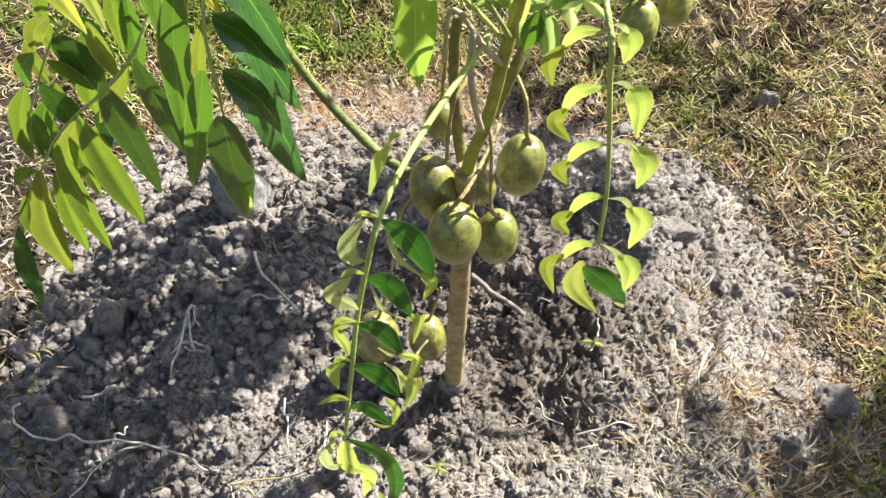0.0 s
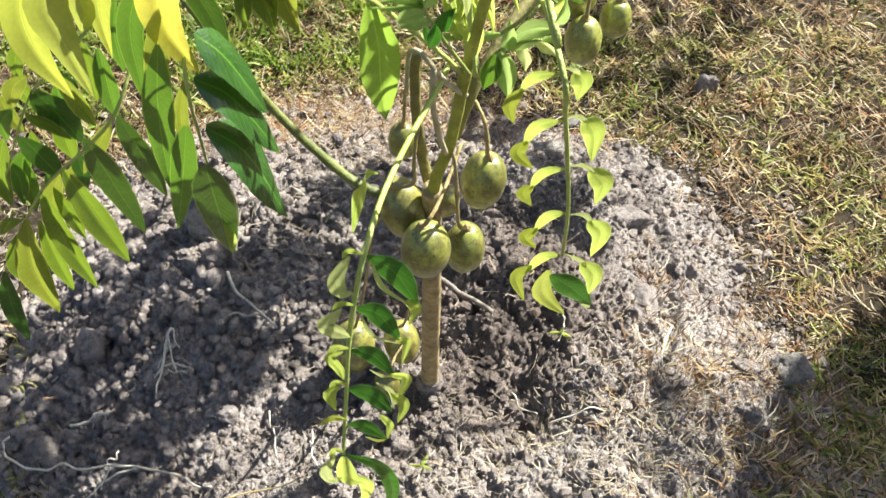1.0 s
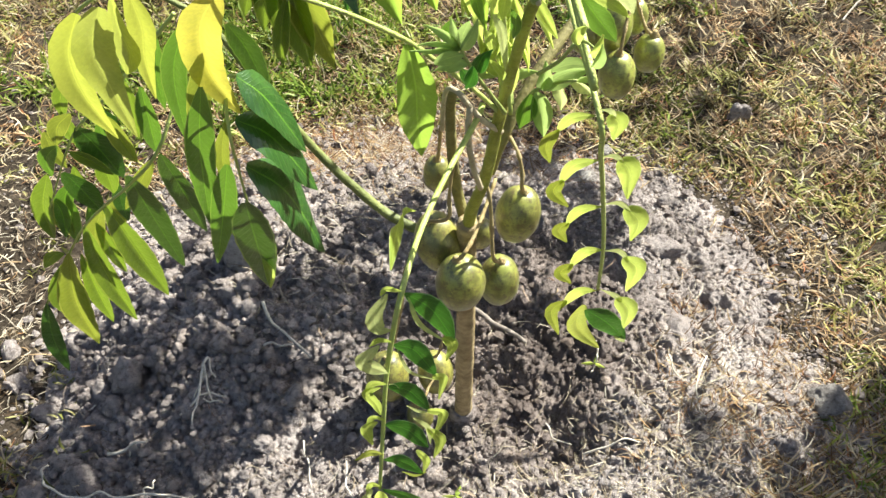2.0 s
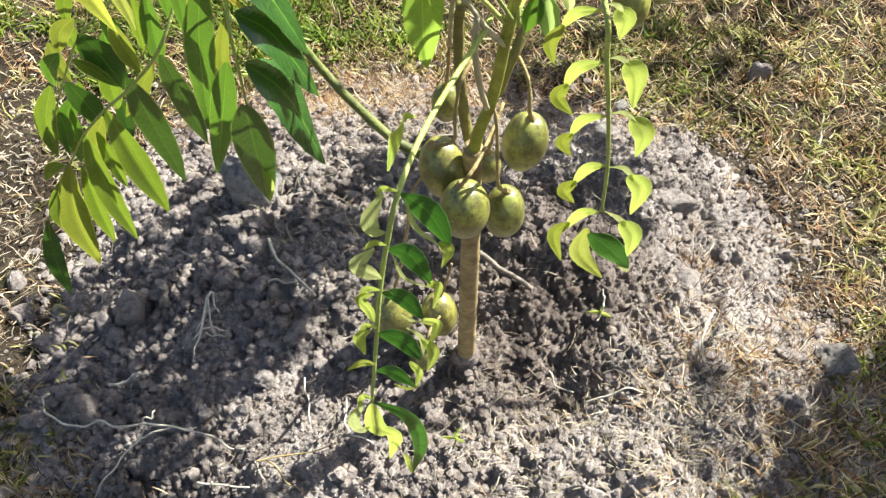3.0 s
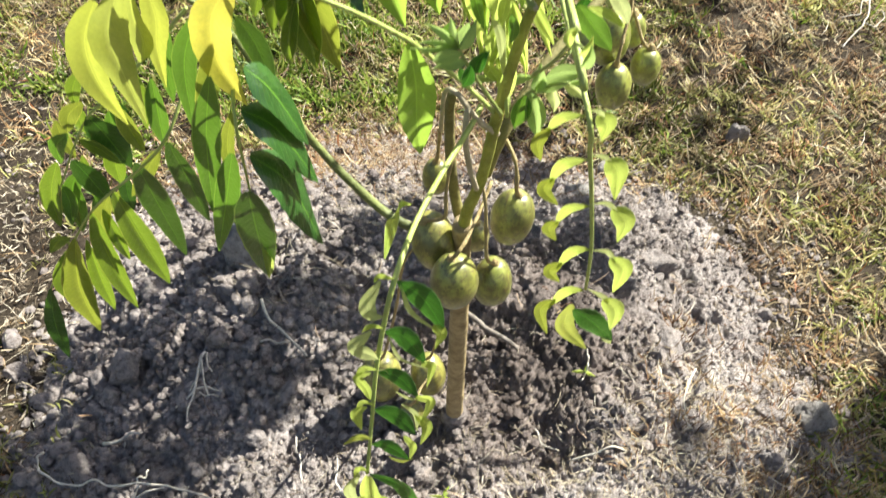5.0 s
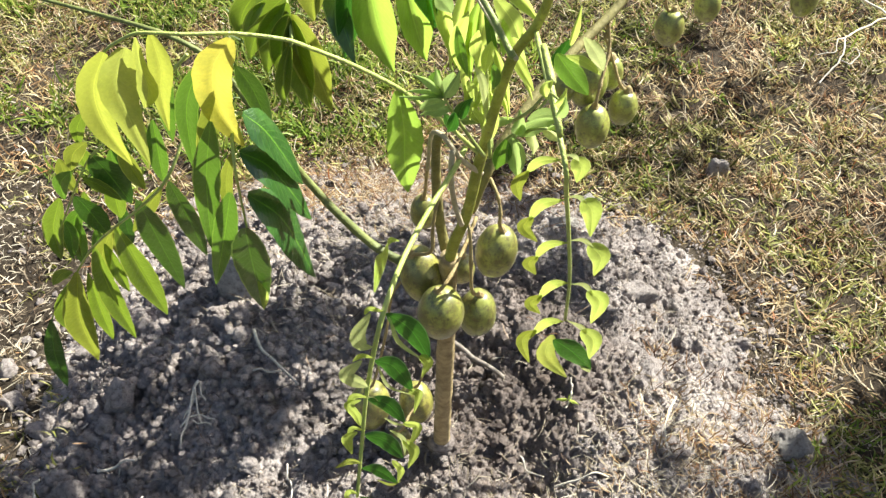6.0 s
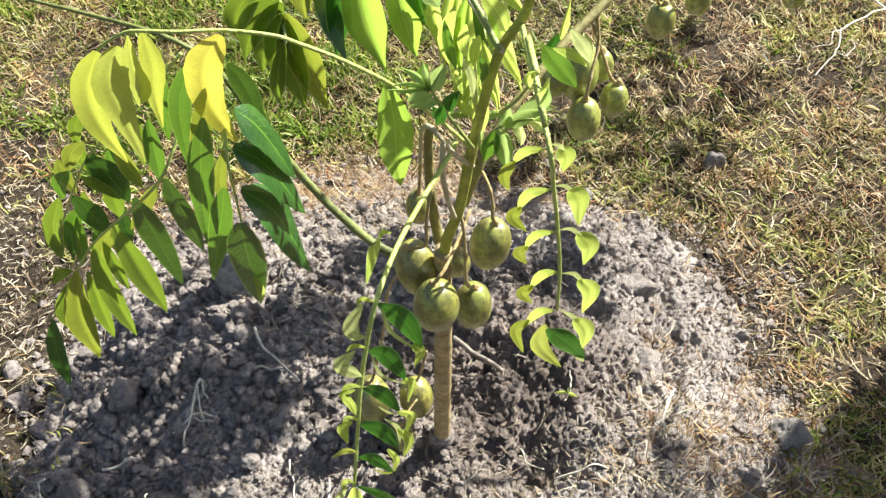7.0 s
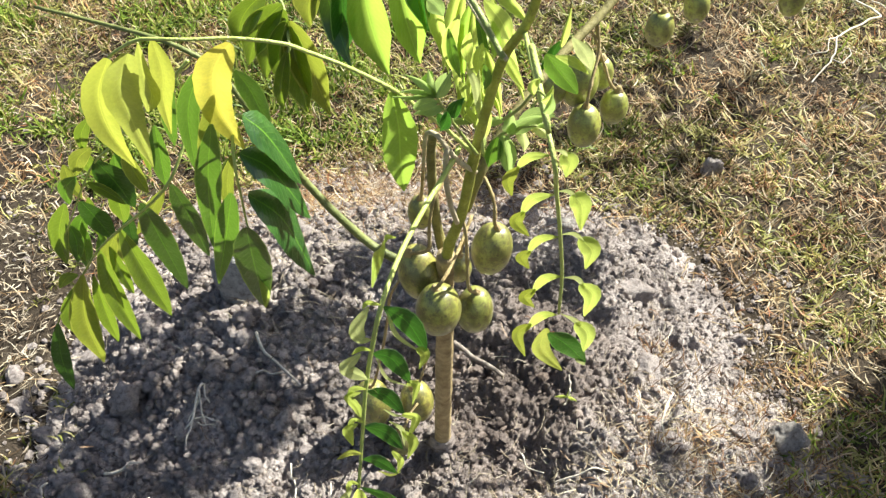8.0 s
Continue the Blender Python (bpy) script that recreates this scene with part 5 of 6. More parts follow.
# leaves added out of view, behind and above the main stem, to cast shade
def shade_leaf(start, first, last, pairs, size, materials, seed):
    """An arching compound leaf from start, added unseen for its shadow; its paired leaflets droop from the stretch
    between first and last.
    """
    r = random.Random(seed)
    a, b, e = Vector(start), Vector(first), Vector(last)
    stalk = compound_leaf([a, a.lerp(b, 0.5) + Vector((0, 0, 0.05)), b, b.lerp(e, 0.5) + Vector((0, 0, 0.012)), e], 0.0024, STALK_GREEN)
    ahead = (e - b).normalized()
    side = ahead.cross(Vector((0, 0, 1))).normalized()
    for k in range(pairs):
        at = b.lerp(e, min(1.0, (k + r.uniform(0, 0.7)) / (pairs - 1))) + Vector((0, 0, 0.012 * math.sin(math.pi * k / (pairs - 1))))
        for s in (-1, 1):
            out = (side * s * r.uniform(0.3, 1.0) + ahead * r.uniform(-0.5, 0.9) + Vector((0, 0, r.uniform(-0.6, 0.15)))).normalized()
            ln = size * r.uniform(0.75, 1.25)
            tip = at + out * ln
            leaflet(stalk, at, at.lerp(tip, 0.5) + Vector((0, 0, 0.010)), tip, ln * 0.40, r.uniform(0.1, 0.3), r.choice(materials), r.uniform(-0.3, 0.3))
    return stalk


SHADE_LEAF_HUES = [LEAF_GREEN, LEAF_GREEN2, LEAF_GREEN3, LEAF_HALF]
stem("main_stem", [(0.065, -0.173, 0.895), (0.12, -0.15, 0.98), (0.22, -0.05, 1.06), (0.31, 0.08, 1.10), (0.34, 0.24, 1.07), (0.33, 0.36, 1.00)], 0.006, 0.004, BARK_OLIVE, shrub, "added unseen olive-green stem carrying shade-casting leaves")
for k, (x, y0, y1) in enumerate([(0.04, 0.26, 0.44), (0.10, 0.28, 0.60), (0.16, 0.31, 0.68), (0.21, 0.35, 0.60), (0.30, 0.49, 0.52), (0.37, 0.43, 0.54), (0.44, 0.47, 0.70), (0.51, 0.49, 0.70), (0.57, 0.52, 0.64)]):
    shade_leaf((0.335 - 0.001 * k, 0.31 + 0.004 * k, 1.035 - 0.003 * k), (x, y0, 0.80), (x + 0.02, y1, 0.72), 10, 0.074, SHADE_LEAF_HUES, 60 + k)
for k, (x, y0, y1) in enumerate([(0.06, 0.24, 0.42), (0.12, 0.25, 0.43), (0.18, 0.26, 0.43), (0.235, 0.27, 0.43), (0.285, 0.26, 0.37)]):
    shade_leaf((0.338, 0.28 + 0.004 * k, 1.055 - 0.003 * k), (x, y0, 0.82), (x + 0.01, y1, 0.74), 12, 0.07, SHADE_LEAF_HUES, 160 + k)
# added unseen end of the bending side branch; its leaves shade the ground
stem("branch", [(0.245, 0.130, 0.714), (0.40, 0.24, 0.745), (0.58, 0.33, 0.76), (0.74, 0.39, 0.77), (0.88, 0.41, 0.77), (1.00, 0.58, 0.80), (1.06, 0.86, 0.84), (1.06, 1.12, 0.82)], 0.0055, 0.0025, BARK, shrub, "added unseen brown branch end carrying shade-casting leaves")
SIDE_SHADE_LEAVES = [(0.73, 0.62, 0.75, 0.78), (0.81, 0.62, 0.83, 0.78), (0.97, 0.27, 1.24, 0.26), (0.98, 0.30, 1.26, 0.30), (1.02, 0.33, 1.28, 0.34), (1.07, 0.36, 1.30, 0.38), (1.11, 0.39, 1.32, 0.42), (1.16, 0.42, 1.34, 0.47), (1.22, 0.45, 1.36, 0.55), (1.03, 0.28, 1.28, 0.28), (1.05, 0.32, 1.30, 0.32), (1.10, 0.35, 1.32, 0.36), (1.28, 0.50, 1.40, 0.64), (0.98, 0.285, 1.25, 0.28), (1.03, 0.315, 1.28, 0.33), (1.08, 0.345, 1.30, 0.36), (1.14, 0.40, 1.34, 0.44)]
for k, (x0, y0, x1, y1) in enumerate(SIDE_SHADE_LEAVES):
    shade_leaf((0.66, 0.36, 0.765) if k < 2 else (0.88, 0.41, 0.77), (x0, y0, 0.79), (x1, y1, 0.73), 14, 0.078, SHADE_LEAF_HUES, 90 + k)
# more unseen leaves, set further back to shade the grass
for k, (x0, y0, x1, y1) in enumerate([(0.98, 1.12, 1.10, 1.40), (1.08, 1.10, 1.20, 1.38), (1.16, 1.02, 1.30, 1.26), (0.92, 0.98, 0.78, 1.10), (0.90, 0.90, 0.76, 0.96)]):
    shade_leaf((1.06, 1.10, 0.82), (x0, y0, 0.86), (x1, y1, 0.78), 9, 0.07, SHADE_LEAF_HUES, 130 + k)

# ---- clods and stones lying about ----
def clod_mesh(seed, sub, faces, deep=0.5):
    """A broken lump: a ball cut flat by so many random planes, then roughened."""
    r = random.Random(seed)
    cuts = [(Vector((r.gauss(0, 1), r.gauss(0, 1), r.gauss(0, 1))).normalized(), r.uniform(deep, 0.9 if deep >= 0.5 else 0.72)) for _ in range(faces)]
    bm = bmesh.new()
    bmesh.ops.create_icosphere(bm, subdivisions=sub, radius=1.0)
    o = Vector((seed * 3.7, seed * 1.9, seed * 0.7))
    for v in bm.verts:
        d = v.co.normalized()
        k = 1.12
        for n, c in cuts:
            if d.dot(n) > 0.05:
                k = min(k, c / d.dot(n))
        k *= 1 + 0.12 * noise.noise(d * 1.6 + o) + 0.12 * noise.noise(d * 4 + o) + 0.09 * noise.noise(d * 9 + o) + 0.06 * noise.noise(d * 21 + o)
        v.co = d * k
    me = bpy.data.meshes.new("soil_clod")
    bm.to_mesh(me)
    bm.free()
    if sub > 2:
        me.polygons.foreach_set("use_smooth", [True] * len(me.polygons))
    return me


CLODS = [clod_mesh(k, 4, 12) for k in range(8)]
BITS = [clod_mesh(60 + k, 3, 10) for k in range(8)]
STONES = [clod_mesh(20 + k, 4, 10, 0.4) for k in range(3)]
for me in CLODS + BITS:
    me.materials.append(CLOD)
for me in STONES:
    me.materials.append(STONE)


def lump(name, meshes, k, x, y, sx, sy, sz, turn, label, category, group="", sink=0.3):
    ob = new(name, meshes[k % len(meshes)])
    ob.matrix_basis = pose(x, y, top_level(x, y) + sz * (1 - 2 * sink) * 0.55, 8 * (k % 5 - 2), 6 * (k % 3 - 1), turn) @ Matrix.Diagonal((0.68 * sx, 0.68 * sy, 0.68 * sz, 1))
    return tagged(ob, label, category, group)


PALE = [clod_mesh(31, 4, 7)]
PALE[0].materials.append(PALE_STONE)
lump("stone", PALE, 0, -0.270, 0.240, 0.046, 0.042, 0.088, 20, "pale grey rounded stone set in the mound's edge", "stone")
lump("stone", STONES, 1, 0.199, 0.416, 0.040, 0.028, 0.022, 5, "smooth grey stone on the back of the mound", "stone")
lump("stone", STONES, 1, 0.458, 0.018, 0.038, 0.052, 0.040, 30, "grey flat-sided stone at the mound's foot in the grass", "stone")
lump("stone", STONES, 0, 0.255, 0.496, 0.026, 0.018, 0.016, 70, "small grey stone in dry grass", "stone")
lump("soil_clod", CLODS, 1, 0.482, 0.558, 0.030, 0.026, 0.034, 10, "dark dry soil clod lying in the grass", "soil clod")
lump("soil_clod", CLODS, 2, 0.324, 0.371, 0.026, 0.022, 0.020, 40, "grey soil clod on the mound's rim", "soil clod")
lump("soil_clod", CLODS, 3, 0.290, 0.241, 0.052, 0.042, 0.024, 15, "large pale broken soil clod on the mound", "soil clod")
lump("soil_clod", CLODS, 4, 0.287, 0.095, 0.036, 0.032, 0.020, 65, "rounded soil clod among straw", "soil clod")
lump("soil_clod", CLODS, 5, 0.405, 0.015, 0.024, 0.026, 0.022, 35, "pale soil clod at the mound's foot", "soil clod")
lump("soil_clod", CLODS, 6, 0.445, 0.192, 0.024, 0.018, 0.016, 0, "crumbling pale soil clod", "soil clod")
lump("soil_clod", CLODS, 7, -0.414, 0.076, 0.040, 0.034, 0.034, 50, "large dark soil clod on the mound's flank", "soil clod")
lump("soil_clod", CLODS, 0, -0.457, -0.047, 0.046, 0.036, 0.036, 80, "large dark soil clod under dry tendrils", "soil clod")
lump("soil_clod", CLODS, 2, -0.231, -0.048, 0.022, 0.020, 0.018, 25, "sunlit soil clod in front of the mound", "soil clod")
lump("soil_clod", CLODS, 5, -0.296, -0.084, 0.018, 0.016, 0.016, 10, "pale soil clod beside the tendril", "soil clod")
lump("soil_clod", CLODS, 3, -0.339, 0.213, 0.022, 0.020, 0.020, 30, "dark soil clod on the mound", "soil clod")
lump("soil_clod", CLODS, 6, -0.234, 0.206, 0.020, 0.018, 0.022, 75, "upright dark soil clod on the mound", "soil clod")
rnd = random.Random(5)
made = 0
while made < 280:
    x, y = rnd.uniform(-0.62, 0.5), rnd.uniform(-0.3, 0.6)
    r = mound_ring(x, y)
    if r > 1.12 or math.hypot(x, y) < 0.06 or (x > 0 and rnd.random() < 0.94):
        continue
    s = 0.007 + 0.017 * rnd.random() ** 2.6
    if s > 0.014 and (y > 0.40 or x > -0.12 or math.hypot((x + 0.2) / 0.14, (y + 0.1) / 0.10) < 1):
        continue
    lump("soil_clod", BITS, rnd.randrange(8), x, y, s * rnd.uniform(0.8, 1.3), s, s * rnd.uniform(0.6, 0.95), rnd.uniform(0, 360), "small grey-brown soil clod on the mound", "soil clod", "clods on the mound", 0.25)
    made += 1


def joined(name, meshes, spots, material, label, category):
    """Many small lumps as one mesh."""
    vs, fs, base = [], [], 0
    src = []
    for me in meshes:
        co = np.empty(len(me.vertices) * 3)
        me.vertices.foreach_get("co", co)
        src.append((co.reshape(-1, 3), np.array([list(p.vertices) for p in me.polygons])))
    for k, (x, y, z, s, a, flat) in enumerate(spots):
        co, fa = src[k % len(src)]
        c, d = math.cos(a), math.sin(a)
        rot = np.array([[c, d, 0], [-d, c, 0], [0, 0, flat]])
        vs.append(co @ rot * s + (x, y, z))
        fs.append(fa + base)
        base += len(co)
    me = bpy.data.meshes.new(name)
    me.from_pydata(np.concatenate(vs).tolist(), [], np.concatenate(fs).tolist())
    me.materials.append(material)
    me.update()
    return tagged(new(name, me), label, category, kind="stuff")


CRUMBS = [clod_mesh(40 + k, 1, 9) for k in range(6)]
spots = []
while len(spots) < 40000:
    x, y = rnd.uniform(-0.9, 0.62), rnd.uniform(-0.42, 0.75)
    r = mound_ring(x, y)
    stray = 0.25 * math.exp(-(((x + 0.70) / 0.13) ** 2 + ((y - 0.36) / 0.2) ** 2))
    if r > 1.0 and rnd.random() < min(1.0, (r - 1.0) * (12 if x < -0.3 else 4)) - stray or (x > 0.10 and rnd.random() < 0.55):
        continue
    if x < -0.50 and y > 0.02 and rnd.random() < 0.85:
        continue
    coarse = rnd.random() < (0.85 if x < -0.22 else 0.5 if x < -0.1 else 0.36 if x < 0.12 else 0.15)
    coarse = coarse and math.hypot((x + 0.2) / 0.14, (y + 0.1) / 0.10) > rnd.uniform(0.6, 1.1)
    s = 0.0012 + (0.0085 * rnd.random() ** 3.0 if coarse else 0.0030 * rnd.random() ** 2.0)
    spots.append((x, y, top_level(x, y) + s * rnd.uniform(0.0, 0.5), s, rnd.uniform(0, 6.3), rnd.uniform(0.55, 1)))
joined("soil_crumbs", CRUMBS, spots, CRUMB, "loose crumbs of dry grey-brown soil", "soil crumbs")


# ---- grass, straw ----
def blades(name, items, material, label, category, sway_most=0.22):
    """Tapered bent strips: root, azimuth, rise, length, width, bend."""
    q = np.array(items)
    root, az, rise, ln, wd, bend = q[:, :3], q[:, 3], q[:, 4], q[:, 5], q[:, 6], q[:, 7]
    flat = np.stack([np.cos(az), np.sin(az), 0 * az], 1)
    side = np.stack([-np.sin(az), np.cos(az), 0.35 * np.sin(az * 7)], 1)
    rows = []
    for t, w in ((0.0, 0.8), (0.35, 1.0), (0.7, 0.75), (1.0, 0.12)):
        up = np.sin(rise) * t - bend * t * t
        along = np.cos(rise) * t
        sway = sway_most * np.sin(az * 3 + 2) * np.sin(2.6 * t)
        c = root + flat * (ln * along)[:, None] + np.array([0, 0, 1]) * np.maximum(ln * up, 0.0006 - 0.001 * t)[:, None] + side * (ln * sway)[:, None]
        off = side * (wd * w / 2)[:, None]
        rows += [c - off, c + off]
    v = np.stack(rows, 1)
    n = len(q)
    quad = np.array([(0, 1, 3, 2), (2, 3, 5, 4), (4, 5, 7, 6)])
    f = (np.arange(n)[:, None, None] * 8 + quad).reshape(-1, 4)
    me = bpy.data.meshes.new(name)
    me.from_pydata(v.reshape(-1, 3).tolist(), [], f.tolist())
    me.materials.append(material)
    me.update()
    return tagged(new(name, me), label, category, kind="stuff")


def patchy(x, y, scale, seed):
    return 0.5 + 0.5 * noise.fractal(Vector((x * scale, y * scale, seed)), 0.8, 2.0, 3)


def lawn(x, y):
    """Inside the strip of ground near the shrub, off the mound."""
    return abs(x) < 0.5 + 0.42 * (y + 0.9) + abs(rnd.gauss(0, 0.3)) and y < 1.45 + abs(rnd.gauss(0, 0.5))


def bare(x, y):
    """Trodden earth beside the heap, strewn with leaf scraps."""
    return 0.93 * math.exp(-(((x + 0.72) / 0.24) ** 2 + ((y - 0.34) / 0.38) ** 2) ** 2)


dry, green = [], []
while len(dry) < 132000:
    x, y = rnd.uniform(-1.9, 1.9), rnd.uniform(-0.55, 2.8)
    r = mound_ring(x, y)
    if not lawn(x, y) or (r < 1.1 and rnd.random() > (r - 0.94) / 0.16) or (bare(x, y) > rnd.random()):
        continue
    turn, tall = rnd.uniform(0, 6.283), rnd.uniform(0.6, 1.25)
    for _ in range(rnd.randrange(5, 14)):
        u, v = x + rnd.gauss(0, 0.011), y + rnd.gauss(0, 0.011)
        dry.append((u, v, top_level(u, v) - 0.001, turn + rnd.gauss(0, 0.9), rnd.uniform(0.15, 1.25) * tall, rnd.uniform(0.012, 0.050) * tall, rnd.uniform(0.0009, 0.0025), rnd.uniform(0.05, 0.6)))
while len(green) < 62000:
    x, y = rnd.uniform(-1.9, 1.9), rnd.uniform(-0.55, 2.8)
    r = mound_ring(x, y)
    if not lawn(x, y) or (r < 1.14 and rnd.random() > (r - 1.02) / 0.12) or bare(x, y) > rnd.random():
        continue
    lush = patchy(x, y, 4.5, 7.0) + 0.25 * math.exp(-((x + 0.15) / 0.6) ** 2 - ((y - 1.0) / 0.35) ** 2) - 0.02 * (x > 0.2)
    if lush + rnd.uniform(-0.2, 0.2) < 0.50:
        continue
    turn, tall = rnd.uniform(0, 6.283), rnd.uniform(0.6, 1.25)
    for _ in range(rnd.randrange(4, 10)):
        u, v = x + rnd.gauss(0, 0.006), y + rnd.gauss(0, 0.006)
        green.append((u, v, top_level(u, v), turn + rnd.gauss(0, 1.3), rnd.uniform(0.1, 1.1), rnd.uniform(0.012, 0.040) * tall, rnd.uniform(0.0014, 0.0036), rnd.uniform(0.05, 0.5)))
while len(dry) < 178000:
    x, y = rnd.gauss(0, 1.7), rnd.gauss(0.4, 1.7)
    if (abs(x) < 0.5 + 0.42 * (y + 0.9) and -0.5 < y < 1.45) or mound_ring(x, y) < 1.15:
        continue
    turn, tall = rnd.uniform(0, 6.283), rnd.uniform(0.8, 1.7)
    for _ in range(rnd.randrange(6, 12)):
        u, v = x + rnd.gauss(0, 0.02), y + rnd.gauss(0, 0.02)
        dry.append((u, v, top_level(u, v) - 0.001, turn + rnd.gauss(0, 1.2), rnd.uniform(0.05, 1.0), rnd.uniform(0.02, 0.05) * tall, rnd.uniform(0.0030, 0.0060), rnd.uniform(0.05, 0.5)))
while len(green) < 84000:
    x, y = rnd.gauss(0, 1.7), rnd.gauss(0.4, 1.7)
    if (abs(x) < 0.5 + 0.42 * (y + 0.9) and -0.5 < y < 1.45) or mound_ring(x, y) < 1.15 or patchy(x, y, 3, 7.0) < 0.45:
        continue
    turn = rnd.uniform(0, 6.283)
    for _ in range(rnd.randrange(5, 10)):
        u, v = x + rnd.gauss(0, 0.015), y + rnd.gauss(0, 0.015)
        green.append((u, v, top_level(u, v), turn + rnd.gauss(0, 1.3), rnd.uniform(0.1, 1.1), rnd.uniform(0.02, 0.055), rnd.uniform(0.0035, 0.0065), rnd.uniform(0.05, 0.5)))
for _ in range(60):
    x, y = rnd.gauss(-0.56, 0.06), rnd.gauss(-0.06, 0.10)
    for _ in range(rnd.randrange(3, 7)):
        u, v = x + rnd.gauss(0, 0.006), y + rnd.gauss(0, 0.006)
        green.append((u, v, top_level(u, v), rnd.uniform(0, 6.283), rnd.uniform(0.3, 1.2), rnd.uniform(0.012, 0.035), rnd.uniform(0.0018, 0.0036), rnd.uniform(0.05, 0.5)))
fresh = []
while len(fresh) < 9500:
    x, y = rnd.gauss(-0.38, 0.34), rnd.gauss(0.86, 0.20)
    if mound_ring(x, y) < 1.2 or patchy(x, y, 5, 3.0) + 0.25 * math.exp(-((x + 0.15) / 0.2) ** 2 - ((y - 0.74) / 0.1) ** 2) < 0.50:
        continue
    turn, tall = rnd.uniform(0, 6.283), rnd.uniform(0.7, 1.3)
    for _ in range(rnd.randrange(5, 12)):
        u, v = x + rnd.gauss(0, 0.008), y + rnd.gauss(0, 0.008)
        fresh.append((u, v, top_level(u, v), turn + rnd.gauss(0, 1.2), rnd.uniform(0.4, 1.4), rnd.uniform(0.018, 0.050) * tall, rnd.uniform(0.0022, 0.0046), rnd.uniform(0.05, 0.6)))
for _ in range(50):
    x, y = rnd.gauss(0.60, 0.09), rnd.gauss(-0.04, 0.08)
    if mound_ring(x, y) < 1.02:
        continue
    for _ in range(rnd.randrange(4, 9)):
        u, v = x + rnd.gauss(0, 0.008), y + rnd.gauss(0, 0.008)
        fresh.append((u, v, top_level(u, v), rnd.uniform(0, 6.283), rnd.uniform(0.4, 1.3), rnd.uniform(0.015, 0.040), rnd.uniform(0.0018, 0.0038), rnd.uniform(0.05, 0.6)))
blades("green_grass", fresh, FRESH, "tufts of fresh bright-green grass", "grass")
russet = []
for _ in range(120):
    x, y = rnd.gauss(0.36, 0.07), rnd.gauss(-0.02, 0.12)
    turn = rnd.uniform(0, 6.283)
    for _ in range(rnd.randrange(6, 16)):
        u, v = x + rnd.gauss(0, 0.007), y + rnd.gauss(0, 0.007)
        russet.append((u, v, top_level(u, v) - 0.002, turn + rnd.gauss(0, 1.4), rnd.uniform(0.5, 1.35), rnd.uniform(0.014, 0.042), rnd.uniform(0.0008, 0.0018), rnd.uniform(0.1, 0.6)))
for _ in range(4200):
    x, y = rnd.gauss(-0.10, 0.15), rnd.gauss(0.50, 0.06)
    russet.append((x, y, top_level(x, y), rnd.uniform(0, 6.283), rnd.uniform(0.2, 1.2), rnd.uniform(0.014, 0.042), rnd.uniform(0.0007, 0.0016), rnd.uniform(0.2, 0.9)))
blades("dry_grass", russet, REDDISH, "tufts of russet dead grass at the mound's foot", "dry grass")
blades("dry_grass", dry, DRY, "dry straw-coloured creeping grass", "dry grass")
blades("green_grass", green, GREEN, "sparse yellow-green grass blades", "grass")
litter = []
while len(litter) < 2300:
    x, y = rnd.uniform(-0.65, 0.6), rnd.uniform(-0.4, 0.75)
    r = mound_ring(x, y)
    if r > 1.2:
        continue
    want = 0.20 + 0.22 * max(0.0, min(1.0, (x - 0.12) * 4)) * (y < 0.2) + 0.5 * math.exp(-((x + 0.08) / 0.22) ** 2 - ((y - 0.5) / 0.13) ** 2) + 0.5 * (y < -0.05 and x > -0.3) + 0.6 * math.exp(-((x - 0.33) / 0.1) ** 2 - ((y + 0.02) / 0.14) ** 2)
    if rnd.random() > want:
        continue
    litter.append((x, y, top_level(x, y) + rnd.uniform(0.001, 0.007), rnd.uniform(0, 6.283), rnd.uniform(-0.05, 0.3), rnd.uniform(0.006, 0.030), rnd.uniform(0.0003, 0.0009), rnd.uniform(-0.05, 0.25)))
for cx, cy, sx, sy, many in ((-0.10, 0.48, 0.13, 0.05, 600), (-0.66, 0.29, 0.10, 0.15, 250), (0.34, -0.02, 0.08, 0.07, 300), (-0.06, 0.34, 0.13, 0.07, 420), (-0.22, 0.20, 0.10, 0.07, 260), (0.12, -0.12, 0.16, 0.05, 150)):
    for _ in range(many):
        x, y = rnd.gauss(cx, sx), rnd.gauss(cy, sy)
        litter.append((x, y, top_level(x, y) + rnd.uniform(0.0, 0.008), rnd.uniform(0, 6.283), rnd.uniform(0.0, 0.6), rnd.uniform(0.010, 0.045), rnd.uniform(0.0004, 0.0012), rnd.uniform(0.0, 0.5)))
for _ in range(1700):
    x, y = rnd.gauss(-0.70, 0.13), rnd.gauss(0.34, 0.20)
    litter.append((x, y, top_level(x, y) + rnd.uniform(0.001, 0.010), rnd.uniform(0, 6.283), rnd.uniform(0.0, 0.7), rnd.uniform(0.006, 0.020), rnd.uniform(0.0008, 0.0024), rnd.uniform(0.0, 0.5)))
for _ in range(1250):
    x, y = rnd.gauss(0.22, 0.16), rnd.gauss(-0.09, 0.06)
    litter.append((x, y, top_level(x, y) + rnd.uniform(0.001, 0.009), rnd.uniform(0, 6.283), rnd.uniform(-0.05, 0.5), rnd.uniform(0.005, 0.022), rnd.uniform(0.0004, 0.0012), rnd.uniform(-0.05, 0.25)))
for _ in range(420):
    x, y = rnd.uniform(-0.9, 1.0), rnd.uniform(-0.1, 1.2)
    if mound_ring(x, y) > 1.0:
        litter.append((x, y, top_level(x, y) + rnd.uniform(0.010, 0.022), rnd.uniform(0, 6.283), rnd.uniform(-0.02, 0.2), rnd.uniform(0.03, 0.065), rnd.uniform(0.0008, 0.0016), rnd.uniform(-0.05, 0.12)))
